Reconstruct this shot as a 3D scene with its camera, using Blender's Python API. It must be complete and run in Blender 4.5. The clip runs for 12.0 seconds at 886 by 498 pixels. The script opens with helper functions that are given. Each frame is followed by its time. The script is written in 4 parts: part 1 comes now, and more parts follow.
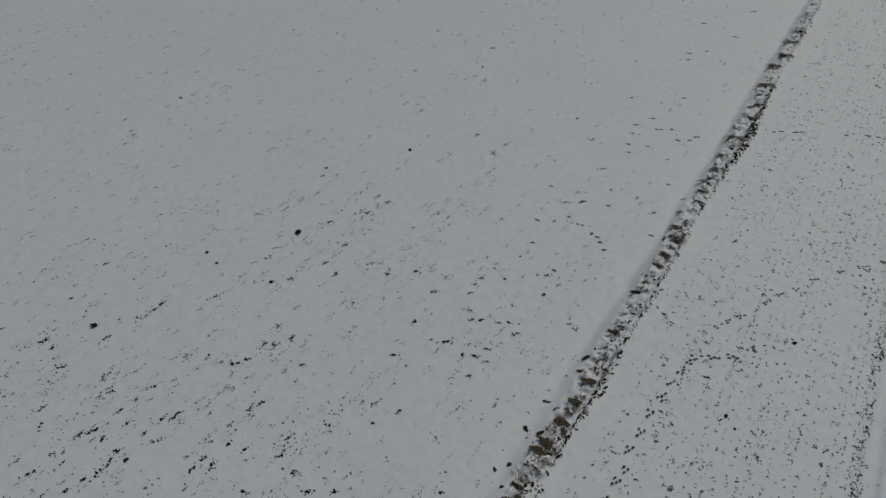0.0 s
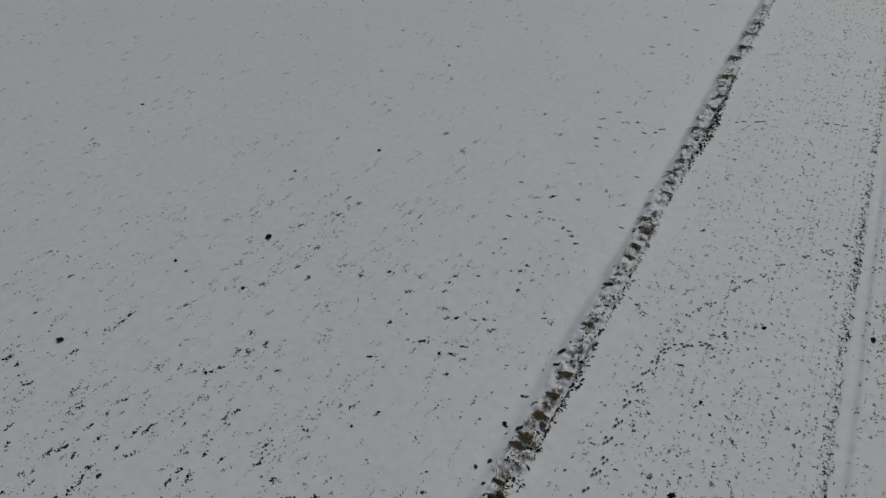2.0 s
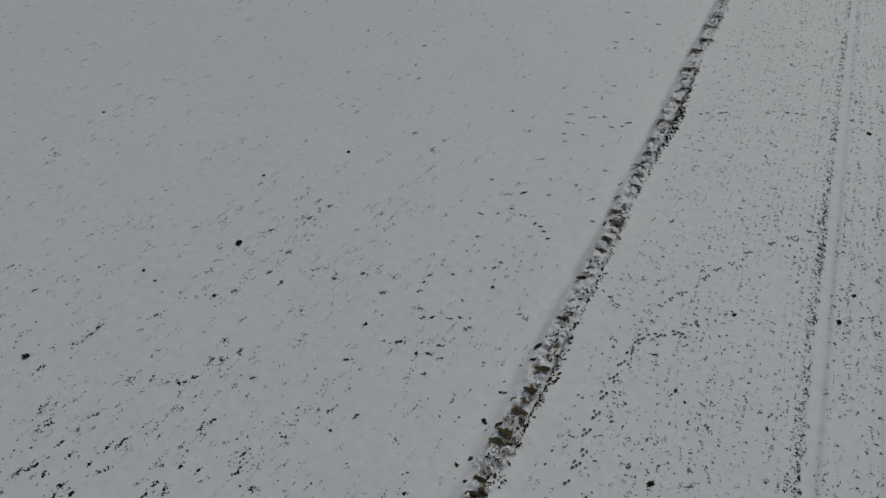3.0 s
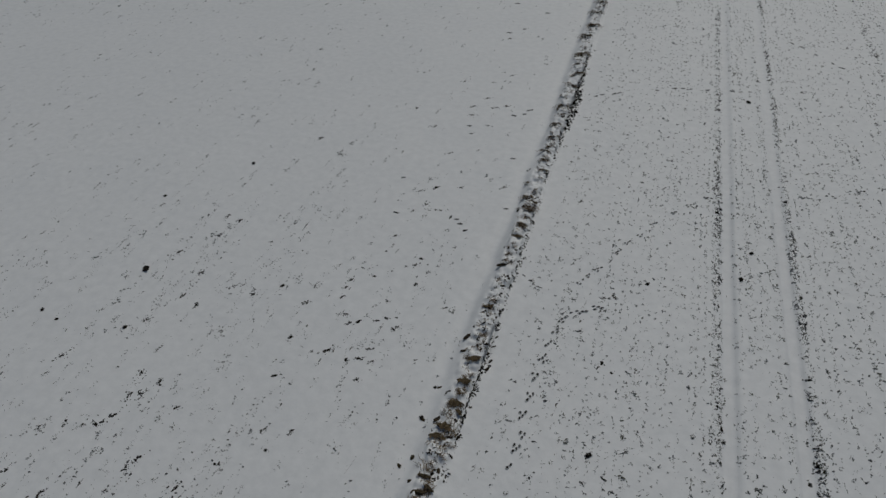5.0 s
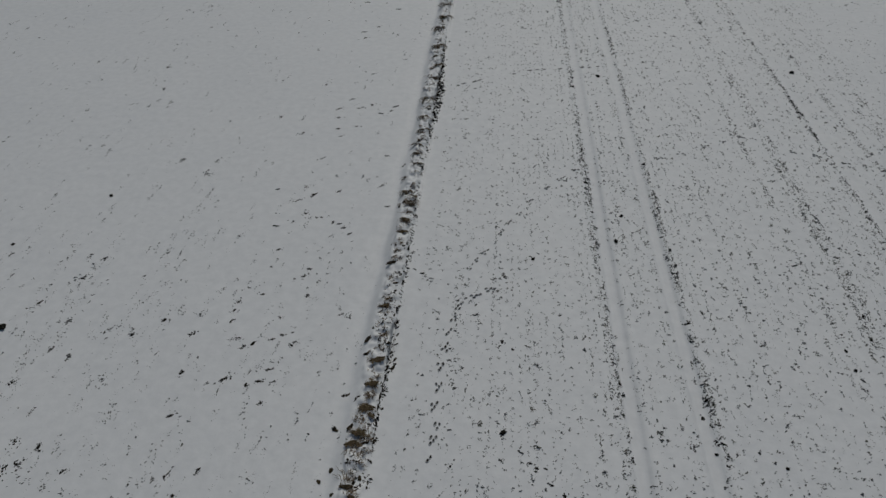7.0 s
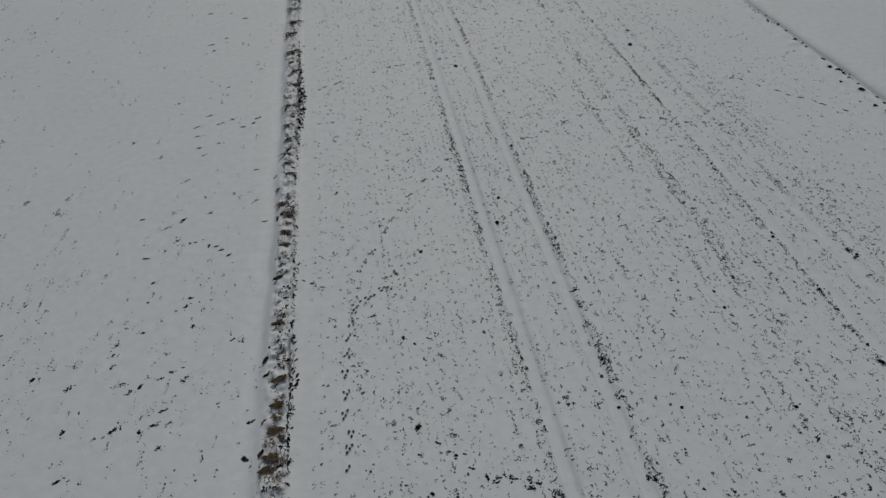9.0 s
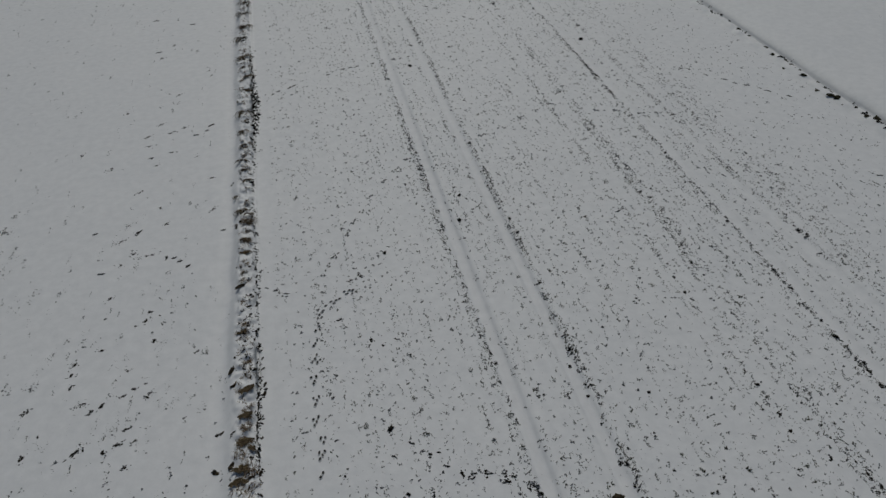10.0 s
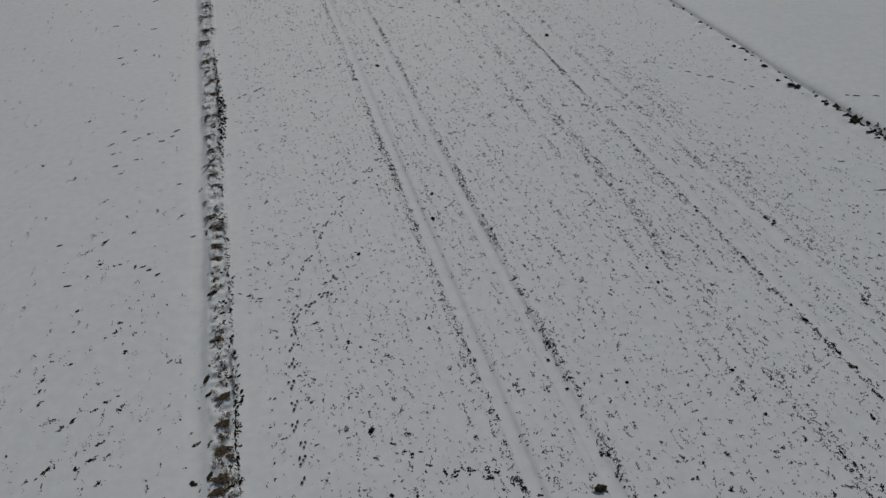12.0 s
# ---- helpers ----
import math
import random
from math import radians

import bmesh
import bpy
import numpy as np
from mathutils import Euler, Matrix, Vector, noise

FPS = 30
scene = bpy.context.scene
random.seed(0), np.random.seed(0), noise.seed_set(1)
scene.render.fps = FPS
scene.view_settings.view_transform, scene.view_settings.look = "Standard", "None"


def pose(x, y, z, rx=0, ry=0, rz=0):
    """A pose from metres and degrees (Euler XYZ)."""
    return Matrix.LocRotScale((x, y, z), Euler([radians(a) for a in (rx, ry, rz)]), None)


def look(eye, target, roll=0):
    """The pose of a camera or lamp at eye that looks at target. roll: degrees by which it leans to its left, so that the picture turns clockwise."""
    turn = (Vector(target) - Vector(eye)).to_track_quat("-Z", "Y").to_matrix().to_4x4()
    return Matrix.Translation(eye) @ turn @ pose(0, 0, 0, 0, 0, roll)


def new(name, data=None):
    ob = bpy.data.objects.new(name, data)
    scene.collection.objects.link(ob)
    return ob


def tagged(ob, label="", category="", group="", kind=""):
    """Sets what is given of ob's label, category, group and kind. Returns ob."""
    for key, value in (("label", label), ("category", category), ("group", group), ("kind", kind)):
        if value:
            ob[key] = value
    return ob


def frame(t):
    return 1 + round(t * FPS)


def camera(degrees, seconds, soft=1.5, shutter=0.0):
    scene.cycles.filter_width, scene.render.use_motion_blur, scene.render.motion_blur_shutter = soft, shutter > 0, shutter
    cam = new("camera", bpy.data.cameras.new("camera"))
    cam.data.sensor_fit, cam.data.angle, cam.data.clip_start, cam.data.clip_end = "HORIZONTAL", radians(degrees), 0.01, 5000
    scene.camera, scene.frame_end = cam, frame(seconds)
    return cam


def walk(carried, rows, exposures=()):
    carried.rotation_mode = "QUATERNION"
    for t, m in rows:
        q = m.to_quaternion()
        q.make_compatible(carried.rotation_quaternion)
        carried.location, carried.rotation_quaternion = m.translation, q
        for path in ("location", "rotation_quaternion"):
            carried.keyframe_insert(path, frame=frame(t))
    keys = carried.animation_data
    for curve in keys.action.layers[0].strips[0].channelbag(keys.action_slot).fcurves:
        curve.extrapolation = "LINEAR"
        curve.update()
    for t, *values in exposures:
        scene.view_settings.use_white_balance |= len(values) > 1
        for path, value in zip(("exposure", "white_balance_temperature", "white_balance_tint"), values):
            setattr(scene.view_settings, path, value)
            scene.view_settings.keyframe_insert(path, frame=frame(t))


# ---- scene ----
# ---------------------------------------------------------------- camera
cam = camera(69.53, 12.0, soft=1.4)
PATH = [
    (0, pose(0.000, 0.000, 14.400, 49.22, 0, 34.00)),
    (0.5, pose(0.000, -0.001, 14.385, 49.24, 0, 33.60)),
    (1, pose(0.000, -0.000, 14.371, 49.24, 0, 32.90)),
    (1.5, pose(-0.001, 0.006, 14.357, 49.23, 0, 31.97)),
    (2, pose(-0.003, 0.013, 14.343, 49.22, 0, 30.82)),
    (2.5, pose(-0.003, 0.020, 14.328, 49.20, 0, 29.40)),
    (3, pose(-0.003, 0.026, 14.310, 49.20, 0, 27.67)),
    (5, pose(0.004, 0.037, 14.233, 49.20, 0, 18.15)),
    (5.5, pose(0.005, 0.040, 14.209, 49.20, 0, 15.07)),
    (6, pose(0.006, 0.042, 14.181, 49.20, 0, 11.76)),
    (6.5, pose(0.006, 0.042, 14.152, 49.23, 0, 8.36)),
    (7, pose(0.003, 0.039, 14.126, 49.24, 0, 4.88)),
    (9, pose(-0.020, 0.044, 14.022, 49.27, 0, -8.52)),
    (9.5, pose(-0.030, 0.040, 13.999, 49.30, 0, -11.09)),
    (10, pose(-0.042, 0.035, 13.978, 49.30, 0, -12.89)),
    (10.5, pose(-0.048, 0.036, 13.957, 49.33, 0, -14.10)),
    (11, pose(-0.052, 0.040, 13.935, 49.34, 0, -14.97)),
    (11.5, pose(-0.058, 0.045, 13.914, 49.34, 0, -15.59)),
    (12, pose(-0.065, 0.054, 13.890, 49.33, 0, -16.00)),
]
walk(cam, PATH, exposures=[(0.0, -1.28, 6480, 5.5), (12.0, -1.28, 6480, 5.5)])

# ---------------------------------------------------------------- light
SUN_ELEVATION, SUN_AZIMUTH = radians(46), radians(9)  # azimuth from +y towards +x
world = bpy.data.worlds.new("winter_sky")
scene.world = world
world.use_nodes = True
wt = world.node_tree
sky = wt.nodes.new("ShaderNodeTexSky")
sky.sky_type, sky.sun_disc = "NISHITA", False
sky.sun_elevation, sky.sun_rotation = SUN_ELEVATION, SUN_AZIMUTH
sky.dust_density = 2.0
wt.links.new(sky.outputs[0], wt.nodes["Background"].inputs[0])
wt.nodes["Background"].inputs[1].default_value = 0.082
sun = new("sun", bpy.data.lights.new("sun", "SUN"))
sun.data.energy, sun.data.angle, sun.data.color = 2.5, radians(0.6), (1.0, 0.95, 0.87)
sun.matrix_world = look(
    (60 * math.sin(SUN_AZIMUTH) * math.cos(SUN_ELEVATION), 60 * math.cos(SUN_AZIMUTH) * math.cos(SUN_ELEVATION), 60 * math.sin(SUN_ELEVATION)),
    (0, 0, 0))

# ---------------------------------------------------------------- materials


def material(name):
    m = bpy.data.materials.new(name)
    m.use_nodes = True
    t = m.node_tree
    return m, t, t.nodes["Principled BSDF"]


def node(t, kind, **values):
    n = t.nodes.new(kind)
    for key, value in values.items():
        n.inputs[key.replace("_", " ")].default_value = value
    return n


def ramp(t, source, stops):
    n = t.nodes.new("ShaderNodeValToRGB")
    e = n.color_ramp.elements
    while len(e) < len(stops):
        e.new(0.5)
    for item, (p, c) in zip(e, stops):
        item.position, item.color = p, (*c, 1) if isinstance(c, tuple) else (c, c, c, 1)
    t.links.new(source, n.inputs[0])
    return n.outputs[0]


def noise_tex(t, vector, scale, detail=4.0, rough=0.55):
    n = node(t, "ShaderNodeTexNoise", Scale=scale, Detail=detail, Roughness=rough)
    t.links.new(vector, n.inputs["Vector"])
    return n.outputs["Fac"]


def blend(t, fac, a, b, mode="MIX"):
    n = t.nodes.new("ShaderNodeMix")
    n.data_type, n.blend_type = "RGBA", mode
    for socket, value in ((n.inputs[0], fac), (n.inputs[6], a), (n.inputs[7], b)):
        if isinstance(value, bpy.types.NodeSocket):
            t.links.new(value, socket)
        elif isinstance(value, tuple):
            socket.default_value = (*value, 1)
        else:
            socket.default_value = value
    return n.outputs[2]


def maths(t, op, a, b):
    n = t.nodes.new("ShaderNodeMath")
    n.operation = op
    for socket, value in zip(n.inputs, (a, b)):
        if isinstance(value, bpy.types.NodeSocket):
            t.links.new(value, socket)
        else:
            socket.default_value = value
    return n.outputs[0]


def bump(t, shader, height, strength, distance):
    n = node(t, "ShaderNodeBump", Strength=strength, Distance=distance)
    t.links.new(height, n.inputs["Height"])
    t.links.new(n.outputs[0], shader.inputs["Normal"])


def earth_colour(t, where, dark, light):
    fine = noise_tex(t, where, 38, 5, 0.65)
    broad = noise_tex(t, where, 5, 3)
    return blend(t, broad, ramp(t, fine, [(0.3, dark), (0.75, light)]), ramp(t, fine, [(0.3, tuple(v * 0.6 for v in dark)), (0.75, tuple(v * 0.75 for v in light))]))


def snow_over(name, dark, light, bare, covered, whole=False):
    """Snow that lies on level faces and has slid off the steep ones, where the earth or sod below shows."""
    m, t, shader = material(name)
    place = t.nodes.new("ShaderNodeNewGeometry")
    where = place.outputs["Position"]
    split = t.nodes.new("ShaderNodeSeparateXYZ")
    t.links.new(place.outputs["True Normal" if not whole else "Normal"], split.inputs[0])
    level = maths(t, "ADD", split.outputs[2], maths(t, "MULTIPLY", maths(t, "SUBTRACT", noise_tex(t, where, 9, 5, 0.7), 0.5), 0.34))
    cover = ramp(t, level, [(bare, 0.0), (covered, 1.0)])
    grain = noise_tex(t, where, 3.2, 6, 0.6)
    broad = noise_tex(t, where, 0.35, 3)
    white = blend(t, broad, ramp(t, grain, [(0.3, (0.74, 0.755, 0.77)), (0.7, (0.83, 0.84, 0.85))]), ramp(t, grain, [(0.3, (0.79, 0.795, 0.8)), (0.7, (0.86, 0.865, 0.87))]))
    # thin masks a blue-grey tint painted on sloping snow to deepen its shade
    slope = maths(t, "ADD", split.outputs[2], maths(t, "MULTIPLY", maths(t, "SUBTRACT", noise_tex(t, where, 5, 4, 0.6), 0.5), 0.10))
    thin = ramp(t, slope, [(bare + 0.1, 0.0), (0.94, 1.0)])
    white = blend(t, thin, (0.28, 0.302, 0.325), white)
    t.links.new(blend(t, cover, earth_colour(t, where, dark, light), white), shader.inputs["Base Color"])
    shader.inputs["Roughness"].default_value = 0.62
    shader.inputs["Specular IOR Level"].default_value = 0.25
    relief = maths(t, "ADD", maths(t, "MULTIPLY", noise_tex(t, where, 2.2, 3), 1.0), maths(t, "MULTIPLY", noise_tex(t, where, 17, 5, 0.7), 0.22))
    bump(t, shader, relief, 0.2, 0.05)
    return m


def plain_earth(name, dark, light, rough=0.9, frost=None, single=False):
    m, t, shader = material(name)
    where = t.nodes.new("ShaderNodeNewGeometry").outputs["Position"]
    colour = earth_colour(t, where, dark, light)
    if frost:  # some of the bits are rimed with snow
        pick = t.nodes.new("ShaderNodeObjectInfo").outputs["Random"] if single else t.nodes.new("ShaderNodeNewGeometry").outputs["Random Per Island"]
        colour = blend(t, ramp(t, pick, [(0.2, 0.0), (1.0, 1.0)]), colour, frost)
    t.links.new(colour, shader.inputs["Base Color"])
    shader.inputs["Roughness"].default_value = rough
    shader.inputs["Specular IOR Level"].default_value = 0.2
    bump(t, shader, noise_tex(t, where, 60, 5, 0.7), 0.6, 0.02)
    return m


def blade_material(name, tones):
    m, t, shader = material(name)
    pick = t.nodes.new("ShaderNodeNewGeometry").outputs["Random Per Island"]
    t.links.new(ramp(t, pick, [(i / max(len(tones) - 1, 1), c) for i, c in enumerate(tones)]), shader.inputs["Base Color"])
    shader.inputs["Roughness"].default_value = 0.75
    shader.inputs["Specular IOR Level"].default_value = 0.2
    return m


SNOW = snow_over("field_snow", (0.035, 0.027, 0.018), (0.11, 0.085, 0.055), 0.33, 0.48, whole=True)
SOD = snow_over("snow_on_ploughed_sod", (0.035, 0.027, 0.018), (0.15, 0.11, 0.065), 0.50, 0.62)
TURF_EARTH = plain_earth("brown_turf_earth", (0.035, 0.027, 0.016), (0.13, 0.10, 0.06))
RIDGE_EARTH = plain_earth("dark_sod_earth", (0.022, 0.017, 0.012), (0.085, 0.066, 0.045))
TURF_GRASS = blade_material("olive_dead_grass", [(0.04, 0.03, 0.016), (0.14, 0.105, 0.058), (0.25, 0.19, 0.11), (0.06, 0.046, 0.026), (0.20, 0.14, 0.085)])
BANK_SOIL = plain_earth("olive_bank_earth", (0.016, 0.015, 0.009), (0.075, 0.066, 0.036))
SOIL = plain_earth("wet_dark_soil", (0.012, 0.0105, 0.008), (0.042, 0.035, 0.026))
CRUMB = plain_earth("frozen_soil_crumb", (0.024, 0.0225, 0.02), (0.08, 0.074, 0.063), frost=(0.23, 0.238, 0.245))
SINGLE_CRUMB = plain_earth("single_frozen_crumb", (0.015, 0.014, 0.0125), (0.05, 0.046, 0.039), frost=(0.2, 0.205, 0.21), single=True)
STUBBLE = plain_earth("frosted_stubble_crumb", (0.028, 0.027, 0.025), (0.085, 0.08, 0.07), frost=(0.23, 0.238, 0.245))
DRY_GRASS = blade_material("dry_grass", [(0.07, 0.048, 0.03), (0.16, 0.115, 0.072), (0.26, 0.195, 0.125), (0.1, 0.078, 0.05)])
SEEDLING = blade_material("winter_cereal_leaf", [(0.018, 0.022, 0.012), (0.035, 0.042, 0.02), (0.05, 0.042, 0.026), (0.03, 0.045, 0.025)])
DEAD_BLADE = blade_material("dead_blades", [(0.04, 0.03, 0.018), (0.10, 0.075, 0.045), (0.18, 0.14, 0.085), (0.07, 0.055, 0.036)])
PRINT_EARTH = plain_earth("earth_in_hoof_prints", (0.018, 0.0165, 0.014), (0.07, 0.066, 0.06))
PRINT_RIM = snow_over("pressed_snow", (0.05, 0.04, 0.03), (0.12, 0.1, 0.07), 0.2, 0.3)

# ---------------------------------------------------------------- shape of the ground


def lattice(ix, iy, seed):
    h = (ix.astype(np.int64) * 374761393 + iy.astype(np.int64) * 668265263 + seed * 1274126177) & 0xFFFFFFFF
    h = ((h ^ (h >> 13)) * 1274126177) & 0xFFFFFFFF
    return ((h ^ (h >> 16)) & 0xFFFF) / 65535.0


def value_noise(x, y, seed):
    x, y = np.asarray(x, float), np.asarray(y, float)
    ix, iy = np.floor(x), np.floor(y)
    u, v = x - ix, y - iy
    u, v = u * u * (3 - 2 * u), v * v * (3 - 2 * v)
    a, b = lattice(ix, iy, seed), lattice(ix + 1, iy, seed)
    c, d = lattice(ix, iy + 1, seed), lattice(ix + 1, iy + 1, seed)
    return (a * (1 - u) + b * u) * (1 - v) + (c * (1 - u) + d * u) * v - 0.5


def smooth(a, b, x):
    k = np.clip((x - a) / (b - a), 0, 1)
    return k * k * (3 - 2 * k)


RIDGE_Y = [6.2, 7.1, 8.0, 8.97, 9.82, 10.56, 11.3, 12.08, 12.75, 13.47, 14.2, 14.98, 15.4, 16.41, 17.1, 17.7, 18.79, 19.55, 20.43, 21.43,
           22.17, 22.78, 23.93, 25.17, 26.05, 26.8, 27.6, 29.04, 30.54, 31.62, 32.97, 35.17, 36.75, 39.07, 41.0, 43.2, 45.5, 48.0, 51.0]
TRAMLINES = [4.08, 5.88, 14.08, 15.77]


def wheel_drift(y, c):
    """The last wheel track wanders from a straight line, the others hardly."""
    if c < 15:
        return np.interp(y, [3, 9, 19, 35], [0.02, 0.02, -0.05, 0.04]) if c > 13 else 0.0 * y
    return np.interp(y, [3, 9.4, 12.1, 13.9, 15.7, 17.5, 19.7, 22.4, 25.1, 34], [0.2, 0.12, -0.03, -0.07, -0.19, -0.38, -0.38, -0.42, -0.58, -0.6])


def steps(x, y, starts, seed):
    """Sawtooth of ploughed slices: steep towards -y, sinking towards +y; 0 to 1."""
    starts = np.array(starts)
    bow = y + 0.10 * np.cos((x * 9) + value_noise(x * 0.01, y * 0.7, seed) * 8) + 0.12 * value_noise(x * 5, y * 4, seed + 1)
    k = np.clip(np.searchsorted(starts, bow.ravel()).reshape(bow.shape) - 1, 0, len(starts) - 2)
    f = np.clip((bow - starts[k]) / (starts[k + 1] - starts[k]), 0, 1)
    size = 0.45 + 0.9 * lattice(k, k * 0, seed + 2)
    return size * np.where(f < 0.07, f / 0.07, np.clip(1 - (f - 0.07) / 0.8, 0, 1) ** 0.8)


def ridge_right(y):
    """The broken edge of the ridge towards the drilled strip."""
    return np.interp(y, [5, 10, 16.5, 22, 27, 35, 41, 50], [-2.53, -2.54, -2.57, -2.64, -2.63, -2.77, -2.86, -2.98]) + 0.06 * value_noise(y * 0, y / 0.9, 10)


def ridge_left(y):
    """The foot of the ridge's smooth flank towards the other field."""
    return np.interp(y, [5, 10, 16.5, 22, 27, 35, 41, 50], [-3.33, -3.30, -3.27, -3.27, -3.34, -3.5, -3.58, -3.70]) + 0.10 * value_noise(y * 0, y / 2.1, 9) + 0.08 * value_noise(y * 0, y / 0.7, 20)


def ridge_x(y, share):
    """A place across the ridge: 0 at the foot of its flank, 1 at its broken edge."""
    y = np.array([float(y)])
    return float((ridge_left(y) + share * (ridge_right(y) - ridge_left(y)))[0])


def ridge_break(y):
    """How far the edge has broken open: most at two stretches."""
    return 0.12 + 0.55 * np.exp(-((y - 11.6) / 2.0) ** 2) + 0.6 * np.exp(-((y - 28.0) / 4.0) ** 2) + 0.25 * np.exp(-((y - 17) / 1.8) ** 2) + 1.5 * value_noise(y * 0, y / 0.55, 18)


def height(x, y):
    x, y = np.asarray(x, float), np.asarray(y, float)
    x, y = np.broadcast_arrays(x, y)
    z = 0.06 * value_noise(x / 4.1, y / 6.3, 3) + 0.018 * value_noise(x / 1.3, y / 1.7, 4)
    east = smooth(-2.9, -2.5, x) * (1 - smooth(23.4, 24.2, x))
    z = z + (1 - east) * 0.012 * value_noise(x / 0.9, y / 1.2, 5)
    z = z + east * (0.012 * value_noise(x / 0.22, y / 5.0, 6) + 0.010 * value_noise(x / 0.3, y / 0.4, 7))
    for c in TRAMLINES:
        d = np.abs(x - c - wheel_drift(y, c) + 0.05 * value_noise(y * 0 + c, y / 5, 8))
        deep = 0.08 if c < 10 else 0.04
        deep = deep * (1 - 0.5 * smooth(16, 34, y))
        z = z - deep * (1 - smooth(0.07, 0.30, d)) + 0.014 * np.exp(-((d - 0.33) / 0.09) ** 2)
    # dead furrow with a ridge of broken slices beside it
    left, right = ridge_left(y), ridge_right(y)
    share = (x - left) / (right - left)
    opened = np.clip(ridge_break(y), 0.12, 1.2)
    z = z - 0.035 * np.exp(-((share + 0.30) / 0.34) ** 2)
    soft = 0.5 - 0.4 * np.clip(opened, 0, 1)  # where the edge has not broken it slopes gently
    body = smooth(-0.22, 0.44, share) * (1 - smooth(-0.05 - 0.36 * soft, 0.035 + 0.36 * soft, x - right))
    rugged = smooth(0.12, 0.4, share)
    z = z + body * (0.14 + 0.06 * value_noise(y * 0, y / 1.7, 19) + rugged * (0.034 * (0.5 + 0.5 * smooth(16, 21, y)) * steps(x, y, RIDGE_Y, 11) + 0.06 * value_noise(x / 0.30, y / 0.36, 16) + 0.10 * value_noise(x / 0.12, y / 0.14, 12)))
    z = z - 0.07 * np.clip(opened - 0.3, 0, 1) * np.clip(1 - np.abs(x - right - 0.035) / 0.06, 0, 1) + 0.02 * np.exp(-((x - right - 0.17) / 0.07) ** 2)
    # the bank on the far side of the strip, with the next field a little higher behind it
    v = x - 23.8 + 0.2 * value_noise(y * 0, y / 6, 13) + 0.10 * value_noise(y * 0, y / 1.3, 14)
    z = z + smooth(-0.7, -0.08, v) * (1 - smooth(0.03, 0.16, v)) * (0.13 + 0.10 * value_noise(x / 0.3, y / 0.5, 15))
    z = z + 0.52 * (1 - np.exp(-np.clip(v - 0.06, 0, 400) / 0.52)) - 0.05 * np.exp(-((v - 0.14) / 0.09) ** 2)
    return z


def ground_height(x, y):
    return float(height(np.array([x]), np.array([y]))[0])


def lines(*spans):
    out = []
    for a, b, step in spans:
        out.extend(np.arange(a, b - 1e-6, step))
    return np.array(out)


def build_ground():
    xs = lines((-3000, -300, 900), (-300, -60, 40), (-60, -20, 0.5), (-20, -3.8, 0.27), (-3.8, -2.4, 0.03), (-2.4, 3.5, 0.2), (3.5, 6.5, 0.06), (6.5, 13.5, 0.25),
               (13.5, 16.3, 0.07), (16.3, 23.2, 0.3), (23.2, 27.2, 0.08), (27.2, 60, 0.6), (60, 300, 40), (300, 3001, 900))
    ys = lines((-3000, -300, 900), (-300, -10, 29), (-10, 5, 0.3), (5, 32, 0.05), (32, 50, 0.075), (50, 70, 0.5), (70, 310, 40), (310, 3011, 900))
    gx, gy = np.meshgrid(xs, ys)
    inside = np.clip((70 - np.maximum(np.abs(gx), np.abs(gy))) / 10, 0, 1)
    co = np.stack([gx, gy, height(gx, gy) * inside], -1).reshape(-1, 3)
    nx, ny = len(xs), len(ys)
    i = (np.arange(ny - 1)[:, None] * nx + np.arange(nx - 1)[None, :]).ravel()
    quads = np.stack([i, i + 1, i + nx + 1, i + nx], 1)
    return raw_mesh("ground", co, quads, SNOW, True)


def raw_mesh(name, co, faces, mat, soft=False):
    me = bpy.data.meshes.new(name)
    n = faces.shape[1]
    me.vertices.add(len(co))
    me.vertices.foreach_set("co", np.asarray(co, np.float32).ravel())
    me.loops.add(faces.size)
    me.loops.foreach_set("vertex_index", faces.astype(np.int32).ravel())
    me.polygons.add(len(faces))
    me.polygons.foreach_set("loop_start", np.arange(0, faces.size, n, dtype=np.int32))
    me.update(calc_edges=True)
    me.polygons.foreach_set("use_smooth", np.full(len(faces), soft))
    me.materials.append(mat)
    return me


tagged(new("ground", build_ground()), "snow-covered ploughed field with tramlines and a furrow", "ground", kind="structure")

# ---------------------------------------------------------------- small builders


def part(name, me, parent, m=Matrix(), label=""):
    ob = new(name, me)
    ob.parent = parent
    ob.matrix_basis = m
    return tagged(ob, label) if label else ob


def finish(name, bm, mat, soft=False):
    me = bpy.data.meshes.new(name)
    bm.to_mesh(me)
    bm.free()
    for p in me.polygons:
        p.use_smooth = soft
    me.materials.append(mat)
    return me


def lump_mesh(name, mat, seed, sub=2, rough=0.35, flat=0.6):
    """An angular lump of earth, 1 m wide, its lower third below the ground."""
    bm = bmesh.new()
    bmesh.ops.create_icosphere(bm, subdivisions=sub, radius=0.5)
    shift = Vector((seed * 7.3, seed * 3.1, seed * 5.7))
    for v in bm.verts:
        d = v.co.normalized()
        r = 0.5 * (1 + rough * noise.noise(d * 1.7 + shift) + 0.5 * rough * noise.noise(d * 4.5 + shift))
        v.co = d * r
        v.co.z = max(v.co.z * flat, -0.12) + 0.1
    return finish(name, bm, mat)


